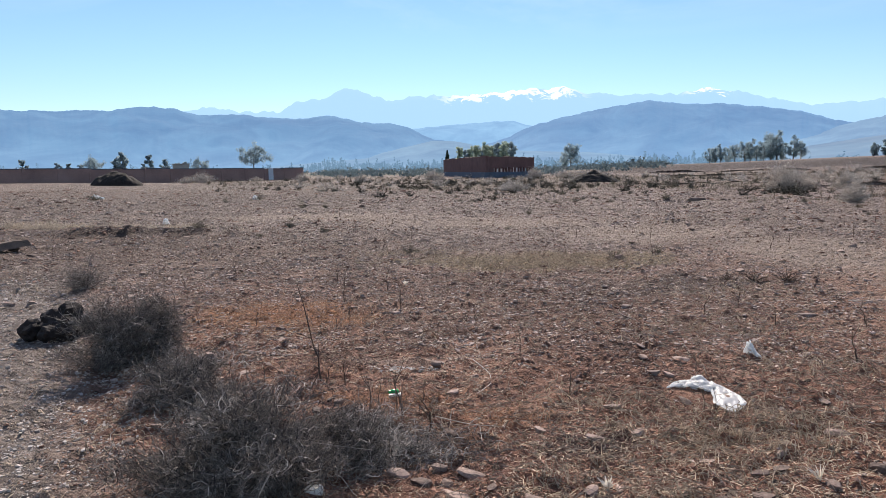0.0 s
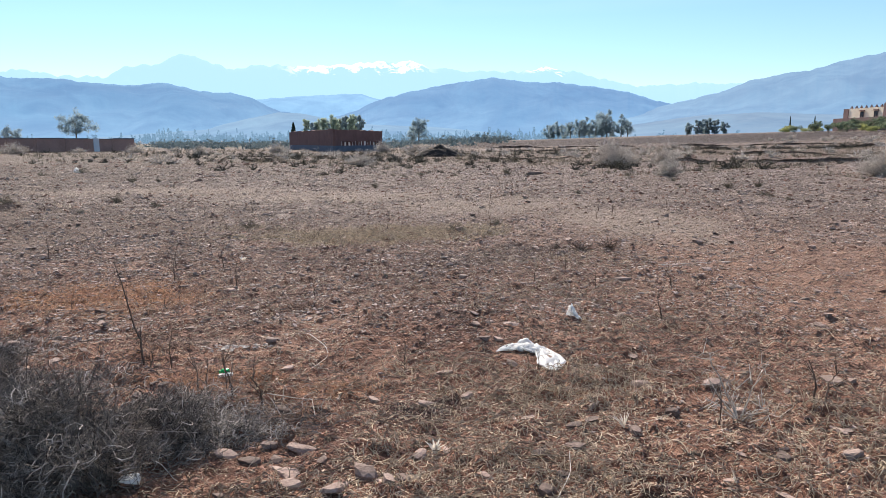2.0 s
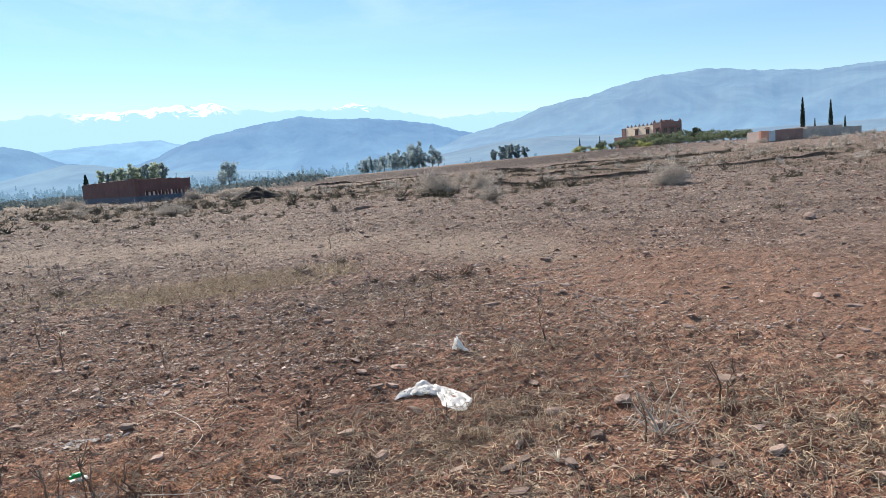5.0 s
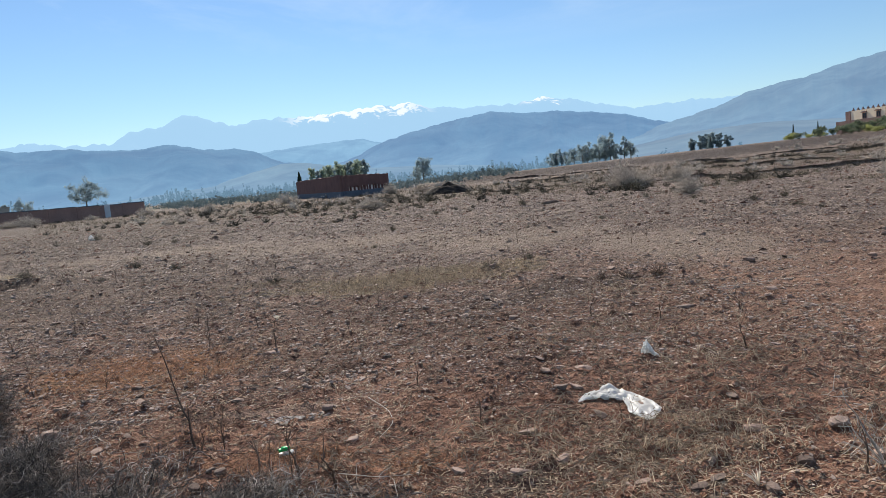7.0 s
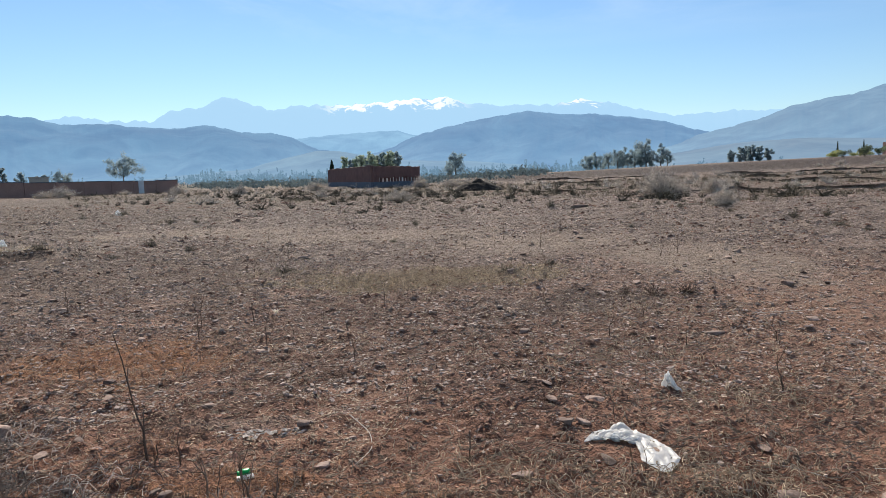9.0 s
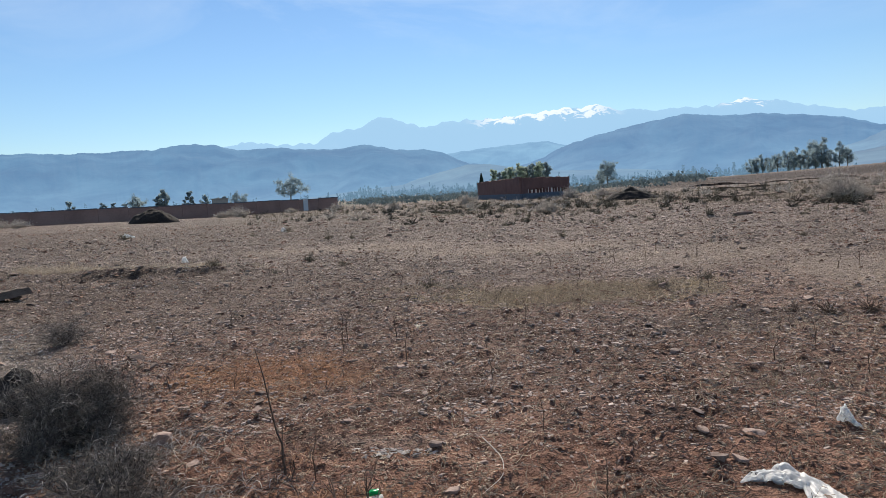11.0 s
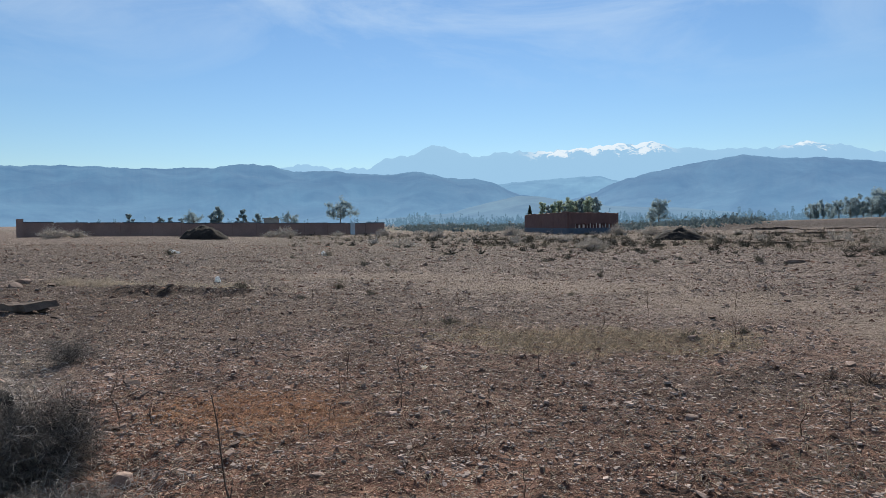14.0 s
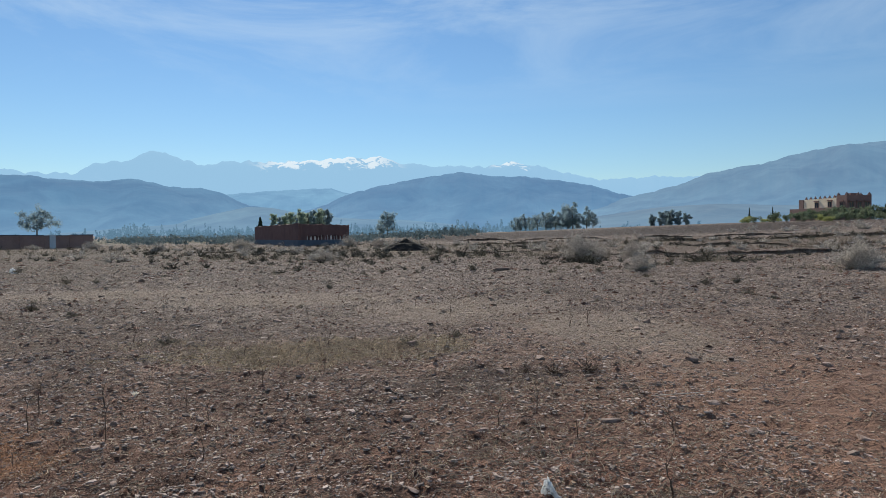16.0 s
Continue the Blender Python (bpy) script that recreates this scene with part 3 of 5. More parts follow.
def shrub(tall, wide, seed, leaf, leaves=900, size=0.16, name="shrub"):
    """A leafy shrub: several stems and a lumpy crown down to the ground."""
    r = np.random.default_rng(seed)
    lumps = [(r.uniform(-0.32, 0.32) * wide, r.uniform(-0.32, 0.32) * wide, r.uniform(0.25, 0.78) * tall, r.uniform(0.16, 0.28)) for _ in range(8)]
    pts, wood = [], []
    for x, y, z, b in lumps:
        d = r.normal(size=(leaves // 8, 3))
        d *= (r.uniform(0, 1, (len(d), 1)) ** 0.35) / np.linalg.norm(d, axis=1, keepdims=True)
        pts.append(np.array([x, y, z]) + d * np.array([b * wide, b * wide, b * tall * 1.1]))
        wood.append(tube([(x * 0.1, y * 0.1, 0), (x * 0.6, y * 0.6, z * 0.6), (x, y, z)], [0.03, 0.02, 0.008], 4))
    pts = np.concatenate(pts)
    pts[:, 2] = np.maximum(pts[:, 2], 0.05)
    ob = new(name)
    part("stem_base", from_arrays("stem_base", *join(wood), True), BARK_M, ob)
    part("crown", from_arrays("crown", *leaf_quads(pts, size, 0.1, r)), leaf, ob)
    return ob


def stand(ob, x, y, turn=0.0, scale=1.0, sink=0.03):
    ob.matrix_basis = pose(x, y, spot(x, y, sink), 0, 0, turn) @ Matrix.Scale(scale, 4)
    return ob


def plant(kinds, rows, label, category, group):
    """Copies of the given kinds at rows of (bearing, distance, height factor); the first of each kind is used itself."""
    used = set()
    for n, (az, r, f) in enumerate(rows):
        ob = kinds[n % len(kinds)]
        x, y = polar(az, r)
        if ob not in used:
            used.add(ob)
        else:
            ob = copy_thing(ob, Matrix.Identity(4))
        stand(ob, x, y, n * 73 % 360, f)
        tagged(ob, label, category, group)


gums = [tree(10, 8, 41, LEAF_M, 14, low=0.2, leaves=210, size=0.17), tree(10, 7, 42, LEAF_M, 12, low=0.22, leaves=210, size=0.17), tree(10, 9, 43, LEAF_M, 13, low=0.34, leaves=210, size=0.17), tree(10, 9, 44, LEAF_M, 14, low=0.2, leaves=210, size=0.17)]
plant(gums, [(16.3, 210, 0.46), (17.1, 205, 0.52), (18.1, 208, 0.54), (20.6, 203, 0.8), (18.8, 200, 0.58), (22.1, 196, 0.64), (19.6, 206, 0.5), (21.4, 205, 0.5), (17.6, 215, 0.46), (19.2, 203, 0.62), (22.6, 198, 0.52), (16.7, 207, 0.5), (20.1, 207, 0.6), (21.0, 199, 0.78), (5.6, 220, 0.85), (5.1, 226, 0.6)],
      "grey-green eucalyptus tree at the edge of a ploughed field", "tree", "eucalyptus trees in the plain")
rear = [tree(8, 5, 51, LEAF_M, 11), tree(8, 3.6, 52, LEAF_M, 9), tree(8, 9.0, 53, LEAF_M, 10, low=0.5, spread=1.25, size=0.19, leaves=190), tree(8, 4.4, 54, LEAF_M, 9, low=0.2)]
plant(rear, [(-30, 230, 0.95), (-28.1, 235, 0.95), (-20.4, 235, 1.2), (-36.5, 225, 0.66), (-34.3, 240, 0.55), (-33.6, 240, 0.57), (-31.9, 235, 0.72), (-32.8, 245, 0.52), (-27, 235, 0.7), (-25.6, 230, 0.64), (-24.4, 235, 0.68), (-26.1, 238, 0.6), (-30.4, 233, 0.8), (-28.6, 238, 0.57)],
      "small eucalyptus tree behind the clay wall", "tree", "trees behind the clay wall")
olives = [tree(8, 4.2, 61, OLIVE_M, 13, low=0.12, leaves=170, size=0.17, spread=0.55), tree(8, 3.8, 62, LEAF_M, 13, low=0.12, leaves=170, size=0.17, spread=0.5), tree(8, 4.6, 63, OLIVE_M, 13, low=0.2, leaves=170, size=0.17, spread=0.6)]
plant(olives, [(-3.55, 165, 0.84), (-3.1, 170, 0.76), (-2.7, 172, 0.82), (-2.2, 168, 0.9), (-1.8, 176, 0.84), (-1.35, 166, 0.92), (-0.85, 172, 0.9), (-0.4, 170, 0.97), (0.05, 166, 0.93), (0.45, 173, 1.0), (0.8, 168, 0.98), (-1.1, 178, 0.84), (0.3, 180, 0.92), (-2.45, 178, 0.76)],
      "tall slender pale green tree behind the red ruin", "tree", "trees behind the ruin")
plant([tree(5, 4.2, 68, LEAF_M, 13, low=0.06, leaves=240, size=0.15), tree(5, 3.8, 69, LEAF_M, 12, low=0.06, leaves=240, size=0.15)], [(27.2, 152, 0.5), (27.9, 150, 0.6), (28.6, 151, 0.66), (29.2, 150, 0.6), (29.8, 152, 0.5), (28.3, 154, 0.64)],
      "low spreading grey-green tree on the plain", "tree", "low trees on the plain")
plant([cypress(5.5, 1.3, 71)], [(-4.6, 160, 1.0)], "small dark cypress tree beside the ruin", "tree", "")
plant([cypress(9, 1.0, 72)], [(50.6, 150, 0.8), (52.4, 158, 0.74), (34.3, 165, 0.36), (35.9, 165, 0.36), (51.4, 175, 0.42), (53.3, 175, 0.45)], "slim dark cypress tree near the yard", "tree", "cypresses by the walled yard")
plant([shrub(3.4, 4, 73, CYPRESS_M, 900, 0.3, "palm_shrub")], [(43.1, 158, 1.0), (44.0, 162, 0.6)], "dark bushy tree beside the house", "tree", "")


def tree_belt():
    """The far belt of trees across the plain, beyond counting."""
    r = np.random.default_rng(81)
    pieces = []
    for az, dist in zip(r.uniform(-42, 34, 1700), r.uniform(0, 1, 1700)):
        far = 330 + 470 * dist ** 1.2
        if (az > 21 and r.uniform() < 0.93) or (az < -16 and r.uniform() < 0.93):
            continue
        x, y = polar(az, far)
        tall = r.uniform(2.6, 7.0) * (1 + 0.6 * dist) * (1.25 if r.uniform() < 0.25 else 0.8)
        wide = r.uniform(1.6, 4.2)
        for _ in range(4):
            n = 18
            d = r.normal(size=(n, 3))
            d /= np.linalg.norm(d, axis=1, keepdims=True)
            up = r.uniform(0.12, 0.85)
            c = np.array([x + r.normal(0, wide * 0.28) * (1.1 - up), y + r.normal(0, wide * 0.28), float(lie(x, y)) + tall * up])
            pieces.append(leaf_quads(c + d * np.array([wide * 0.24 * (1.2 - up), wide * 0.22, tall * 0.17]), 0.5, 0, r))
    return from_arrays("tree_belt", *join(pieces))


def plain_scrub():
    """Low green scrub over the plain beyond the ruin, beyond counting."""
    r = np.random.default_rng(83)
    pieces = []
    for az, dist in zip(r.uniform(-40, 14, 900), r.uniform(0, 1, 900)):
        x, y = polar(az, 112 + 230 * dist)
        if az < -15 and (dist < 0.25 or r.uniform() < 0.85):
            continue
        wide = r.uniform(1.2, 4.5)
        n = 34
        pts = r.normal(0, 1, (n, 3)) * np.array([wide * 0.35, wide * 0.35, 0.25 + 0.1 * wide])
        pts[:, 2] = np.abs(pts[:, 2]) + float(lie(x, y)) + 0.1
        pieces.append(leaf_quads(np.array([x, y, 0]) + pts, 0.32, 0, r))
    return from_arrays("plain_scrub", *join(pieces))


tagged(part("plain_scrub", plain_scrub(), HAZED_LEAF_M), "low green scrub over the plain beyond the ruin", "scrub", kind="stuff")
# the belt's haze is an emission mixed into its leaf material
tagged(part("tree_belt", tree_belt(), far_material("haze_glow_tree_belt", (0.1, 0.13, 0.1), (0.105, 0.18, 0.24), 0.7)), "distant hazy belt of mixed trees across the plain", "trees", kind="stuff")

# ---- walls and buildings ----
def box(bm, x0, x1, y0, y1, z0, z1, jitter=0.0):
    """Adds a box to bm."""
    m = Matrix.Translation(((x0 + x1) / 2, (y0 + y1) / 2, (z0 + z1) / 2)) @ Matrix.Diagonal((x1 - x0, y1 - y0, z1 - z0, 1))
    made = bmesh.ops.create_cube(bm, size=1, matrix=m)["verts"]
    for v in made:
        v.co += Vector((random.uniform(-jitter, jitter), random.uniform(-jitter, jitter), random.uniform(-jitter, jitter)))
    return made


def along(a, b):
    """The pose at a, its x axis pointing to b on the level."""
    return Matrix.Translation(a) @ Matrix.Rotation(math.atan2(b[1] - a[1], b[0] - a[0]), 4, "Z")


def clay_wall():
    """The long clay wall: panels between piers, each with a dark weathered coping."""
    ax, ay = polar(-43.1, 88)
    bx, by = polar(-16.5, 104)
    length = math.hypot(bx - ax, by - ay)
    ob = new("clay_wall")
    ob.matrix_basis = along((ax, ay, 0), (bx, by, 0))
    random.seed(5)
    joints = [0.0]
    while joints[-1] < length - 4.2:
        joints.append(joints[-1] + random.uniform(2.9, 3.6))
    joints.append(length)
    way = Vector((bx - ax, by - ay, 0)) / length
    for n, (s, e) in enumerate(zip(joints, joints[1:])):
        p = Vector((ax, ay, 0)) + way * s
        low, f = spot(p.x, p.y), s / length
        top = 2.35 - 0.28 * f + random.uniform(-0.05, 0.05) + (0.0 if n % 7 else 0.08)
        bm = bmesh.new()
        box(bm, s + 0.14, e - 0.14, -0.1, 0.1, low - 0.4, top - 0.1, 0.01)
        part("panel", bm, CLAY_M, ob)
        bm = bmesh.new()
        box(bm, s - 0.14, s + 0.14, -0.15, 0.15, low - 0.4, top - 0.04, 0.01)
        part("pier", bm, CLAY_M, ob)
        bm = bmesh.new()
        box(bm, s + 0.14, e - 0.14, -0.17, 0.17, top - 0.1, top, 0.015)
        part("coping", bm, PLINTH_M, ob, "dark weathered coping")
    bm = bmesh.new()
    box(bm, -0.35, 0.3, -0.3, 0.3, -0.2, 2.7, 0.02)
    part("end_pillar", bm, CLAY_M, ob)
    bm = bmesh.new()
    box(bm, length * 0.872, length * 0.888, -0.2, -0.12, 0.1, 2.1)
    part("door", bm, METAL_M, ob, "pale blue-grey metal door")
    return tagged(ob, "long low reddish clay compound wall with dark coping", "wall")


clay_wall()


def ruin():
    """A roofless red earth building: tall blank walls on a grey plinth, the gaps of its broken lower courses backed by
    an added white wall.
    """
    ob = new("ruined_building")
    left, mid, right = [Vector((*polar(a, r), 0)) for a, r in ((-4.8, 112), (-1.25, 86), (2.6, 98))]
    base = spot(mid.x, mid.y)
    random.seed(12)
    for name, a, b, tall, gaps in (("side_wall", mid, left, 2.95, False), ("front_wall", mid, right, 2.9, True)):
        length = (b - a).length
        m = along((a.x, a.y, base - 0.12), (b.x, b.y, 0))
        lip = 1.38 if gaps else 0.92
        bm = bmesh.new()
        box(bm, 0, length, 0.0, 0.3, lip, tall)
        bmesh.ops.subdivide_edges(bm, edges=[e for e in bm.edges if abs(e.verts[0].co.x - e.verts[1].co.x) > 1], cuts=27)
        for v in bm.verts:
            v.co += Vector((0, 0, random.uniform(-0.09, 0.07) if v.co.z > tall - 0.1 else random.uniform(-0.14, 0.26) if gaps else 0))
        bm.transform(m)
        part(name, bm, RUIN_M, ob)
        c = 0.0
        while gaps and c < length - 0.3:
            # the stumps of the broken courses under the sound wall
            w = 1.6 if c == 0 else random.uniform(0.1, 0.38)
            bm = bmesh.new()
            for v in box(bm, c, c + w, 0.02, 0.27, 0.9, lip + 0.3):
                if v.co.z < 1.2 and c > 0:
                    v.co.x = c + w / 2 + (v.co.x - c - w / 2) * random.uniform(0.2, 1.3)
            bm.transform(m)
            part("broken_course", bm, RUIN_M, ob)
            c += w + random.uniform(0.45, 1.0)
        bm = bmesh.new()
        box(bm, 0, length, -0.06, 0.34, -0.5, 0.92, 0.01)
        bm.transform(m)
        part("plinth", bm, PLINTH_M, ob, "grey concrete plinth")
    # white wall added behind the gaps, standing in for sunlit ground seen through them
    inward = (left - mid).normalized() * 3.5
    bm = bmesh.new()
    box(bm, 0.6, (right - mid).length - 0.3, 0, 0.3, -0.4, 1.7, 0.05)
    bm.transform(along((mid + inward).to_tuple()[:2] + (base,), right + inward))
    part("inner_wall", bm, WHITE_M, ob, "white wall added to brighten the gaps")
    return tagged(ob, "roofless red earth building on a grey concrete plinth", "ruin")


ruin()


def window(parent, m, wide, tall, frame_mat, hood=True):
    bm = bmesh.new()
    box(bm, -wide / 2, wide / 2, -0.02, 0.02, 0, tall)
    bm.transform(m)
    w = part("window", bm, GLASS_M, parent, "dark glazed window")
    bm = bmesh.new()
    for x0, x1, z0, z1 in ((-wide / 2 - 0.1, -wide / 2, -0.1, tall + 0.1), (wide / 2, wide / 2 + 0.1, -0.1, tall + 0.1), (-wide / 2, wide / 2, tall, tall + 0.1), (-wide / 2, wide / 2, -0.1, 0), (-0.03, 0.03, 0, tall)):
        box(bm, x0, x1, -0.07, 0.03, z0, z1)
    bm.transform(m)
    part("window_frame", bm, frame_mat, w)
    if hood:
        bm = bmesh.new()
        box(bm, -wide / 2 - 0.3, wide / 2 + 0.3, -0.35, 0.03, tall + 0.22, tall + 0.36)
        box(bm, -wide / 2 - 0.15, wide / 2 + 0.15, -0.22, 0.03, tall + 0.36, tall + 0.5)
        bm.transform(m)
        part("window_hood", bm, BRICKRED_M, w, "stepped red hood")


def house():
    """The two-storey house: a cream upper storey set back over a red ground floor, and a red corner block, with stepped merlons along the roofline."""
    cx, cy = polar(40.7, 185)
    g = spot(cx, cy, 0.3)
    ob = new("house")
    ob.matrix_basis = Matrix.Translation((cx, cy, g))
    deep, wide = 16.2, 6.6
    top, low = 9.8 - g, 3.7
    for name, dims, mat, label in (
        ("corner_block", (0, wide, 0, 3.2, 0, top), BRICKRED_M, ""),
        ("upper_storey", (0.25, wide - 0.5, 3.2, deep - 1.6, 0, top - 0.45), CREAM_M, "cream plastered upper storey"),
        ("end_pier", (0.1, 2.2, deep - 1.6, deep, 0, top - 0.45), BRICKRED_M, ""),
        ("ground_floor", (-1.6, 0.25, 2.6, deep + 1.2, 0, low), BRICKRED_M, ""),
        ("stair_tower", (2.2, 4.4, 1.2, 3.1, top, top + 0.5), BRICKRED_M, ""),
    ):
        bm = bmesh.new()
        box(bm, *dims)
        part(name, bm, mat, ob, label)

    def merlon(x, y, z, size):
        bm = bmesh.new()
        box(bm, x - size, x + size, y - size, y + size, z, z + 0.28)
        box(bm, x - size * 0.6, x + size * 0.6, y - size * 0.6, y + size * 0.6, z + 0.28, z + 0.5)
        box(bm, x - size * 0.28, x + size * 0.28, y - size * 0.28, y + size * 0.28, z + 0.5, z + 0.68)
        part("merlon", bm, BRICKRED_M, ob)

    for k in range(7):
        merlon(0.55, 4.4 + k * 1.6, top - 0.45, 0.23)
    for x, y in ((0.3, 0.3), (wide - 0.3, 0.3), (0.3, 2.9), (3.3, 0.3), (wide - 0.3, 2.9)):
        merlon(x, y, top, 0.28)
    face = Matrix.Rotation(radians(-90), 4, "Z")
    for y in (5.6, 10.0):
        window(ob, Matrix.Translation((0.22, y, top - 2.6)) @ face, 1.1, 1.2, BRICKRED_M)
    for x in (1.2, 3.3, 5.4):
        window(ob, Matrix.Translation((x, -0.03, top - 3.0)), 1.1, 1.3, BRICKRED_M, True)
    window(ob, Matrix.Translation((-0.03, 1.6, top - 3.0)) @ face, 1.0, 1.3, BRICKRED_M, True)
    return tagged(ob, "two-storey red and cream house with merlons on its roof", "house")


house()


def yard_wall():
    """The salmon yard wall with a pale lit end, a metal gate and a grey block run behind."""
    x, y = polar(47.75, 124)
    g = spot(x, y, 0.3)
    ob = new("yard_wall")
    ob.matrix_basis = Matrix.Translation((x, y, g))
    tall = 1.6 + 124 * math.tan(radians(1.2)) - g
    for name, dims, mat, label in (
        ("end_wall", (-0.12, 0.12, 0.2, 2.6, 0, tall - 0.1), PINK_M, "pale pink end wall"),
        ("gate_pier", (-0.2, 1.6, -0.25, 0.2, 0, tall), SALMON_M, ""),
        ("gate", (1.6, 3.2, -0.1, 0.0, 0.15, tall - 0.1), METAL_M, "pale grey sheet-metal gate"),
        ("front_wall", (3.2, 9.6, -0.12, 0.12, 0, tall + 0.05), CLAY_M, ""),
        ("long_wall", (9.6, 24, -0.1, 0.1, 0, tall - 0.1), BLOCK_M, "grey block wall"),
        ("shed", (13.0, 22.0, 2, 7, 0, tall + 0.35), BLOCK_M, "grey block shed"),
    ):
        bm = bmesh.new()
        box(bm, *dims, 0.01)
        part(name, bm, mat, ob, label)
    for k in range(4):
        bm = bmesh.new()
        box(bm, 1.65 + k * 0.4, 1.69 + k * 0.4, -0.13, -0.1, 0.2, tall - 0.15)
        part("gate_rib", bm, METAL_M, ob)
    return tagged(ob, "salmon plastered yard wall with a grey metal gate", "wall")


yard_wall()


def hut(az, r, wide, tall, mat, label):
    x, y = polar(az, r)
    ob = new("farm_building")
    ob.matrix_basis = pose(x, y, spot(x, y, 0.3), 0, 0, -az)
    for name, dims, m in (("shell", (-wide / 2, wide / 2, -2.5, 2.5, 0, tall), mat), ("roof", (-wide / 2 - 0.2, wide / 2 + 0.2, -2.7, 2.7, tall, tall + 0.2), BLOCK_M), ("doorway", (-0.5, 0.5, -2.54, -2.48, 0, 2.0), GLASS_M)):
        bm = bmesh.new()
        box(bm, *dims)
        part(name, bm, m, ob)
    tagged(ob, label, "building", "farm buildings in the plain")


for row in ((-25.9, 200, 4.2, 3.7, BLOCK_M, "pale flat-roofed farm building behind the clay wall"), (-29.0, 205, 6, 2.4, CLAY_M, "low clay farm building behind the clay wall"), (-22.4, 210, 8, 2.2, CLAY_M, "low clay farm building behind the clay wall")):
    hut(*row)


def mound(az, r, wide, deep, tall, seed, mat, label, name="earth_mound"):
    """A heap of tipped earth, lumpy all over."""
    x, y = polar(az, r)
    n = 46
    u, v = np.meshgrid(np.linspace(-1, 1, n), np.linspace(-1, 1, n))
    d = np.hypot(u, v)
    z = tall * np.maximum(0, 1 - d ** 2.4) * (0.75 + 0.6 * (fractal(u * 3 + seed, v * 3, seed, 4) - 0.5)) + 0.12 * tall * (fractal(u * 9, v * 9 + seed, seed + 3, 3) - 0.5)
    z = np.where(d > 0.97, -0.15, z)
    i, j = np.meshgrid(np.arange(n - 1), np.arange(n - 1), indexing="ij")
    faces = np.stack([i * n + j, i * n + j + 1, (i + 1) * n + j + 1, (i + 1) * n + j], -1).reshape(-1, 4)
    ob = part(name, from_arrays(name, np.stack([u * wide / 2, v * deep / 2, z], -1).reshape(-1, 3), faces, True), mat)
    ob.matrix_basis = pose(x, y, spot(x, y, 0.02), 0, 0, -az)
    return tagged(ob, label, "mound")


def earth_bank(knots, tall, seed, label="low broken bank of bare earth across the field"):
    """A low bank with a steep, crumbling front face and a top that runs back into the field."""
    knots = np.asarray(knots, float)
    run = np.concatenate([[0], np.cumsum(np.hypot(*np.diff(knots, axis=0).T))])
    s = np.arange(0, run[-1], 0.16)
    line = np.stack([np.interp(s, run, knots[:, 0]), np.interp(s, run, knots[:, 1])], -1)
    side = np.gradient(line, axis=0)
    side = np.stack([-side[:, 1], side[:, 0]], -1) / np.linalg.norm(side, axis=1, keepdims=True)
    wander = 1.6 * (fractal(s * 0.25, s * 0 + seed, seed) - 0.5) + 0.4 * (fractal(s * 1.4, s * 0 + seed, seed + 1) - 0.5)
    high = tall * ease(np.minimum(s, run[-1] - s) / 2.5) * np.clip(fractal(s * 0.35, s * 0 + seed, seed + 2) * 2.6 - 0.45, 0.12, 1.15)
    rows = []
    for k, (back, up) in enumerate(((-0.35, -0.1), (-0.06, 0.1), (0.0, 0.5), (-0.04, 0.85), (0.02, 1.0), (0.3, 0.97), (1.2, 0.7), (2.6, 0.3), (4.5, -0.2))):
        off = wander + back + 0.1 * (fractal(s * 2.2, s * 0 + k, seed + 9, 3) - 0.5)
        p = line + side * off[:, None]
        rows.append(np.stack([p[:, 0], p[:, 1], ground_at(p[:, 0], p[:, 1]) + high * up + 0.1 * tall * (fractal(s * 3, s * 0 + k * 2.3, seed + 4, 3) - 0.5) - 0.03 * (up <= 0)], -1))
    n, m = len(rows), len(s)
    i, j = np.meshgrid(np.arange(n - 1), np.arange(m - 1), indexing="ij")
    faces = np.stack([i * m + j, i * m + j + 1, (i + 1) * m + j + 1, (i + 1) * m + j], -1).reshape(-1, 4)
    return tagged(part("earth_bank", from_arrays("earth_bank", np.concatenate(rows), faces), SOIL), label, "bank", "earth banks across the field")


for seed, (knots, tall) in enumerate((([(15, 41.5), (20, 37.5), (24, 35.2), (29, 35.4), (32, 37.8)], 0.42), ([(31.5, 35.8), (35.5, 35.8), (41, 35.6), (48, 36)], 0.5), ([(33, 65), (39.5, 61.5), (43.5, 60.5)], 0.6), ([(45, 63.5), (60, 68), (70, 68)], 0.7), ([(19, 100), (24, 92), (30, 86), (38, 84)], 0.6),
                                      ([(26, 52), (31, 50), (37, 46.5), (44, 46)], 0.4), ([(9, 47), (14, 46.5), (18, 49)], 0.3), ([(40, 82), (52, 78), (66, 80)], 0.6), ([(-10, 62), (-2, 60), (5, 63)], 0.3), ([(14, 72), (22, 68), (30, 66)], 0.45))):
    earth_bank(knots, 0.46 * tall, 70 + 3 * seed)


mound(-30.6, 76, 5.0, 4.0, 1.85, 2, SPOIL_M, "dark heap of tipped earth before the clay wall")
mound(7.4, 58, 4.4, 3.0, 1.15, 6, SPOIL_M, "dark low heap of earth in the scrub")

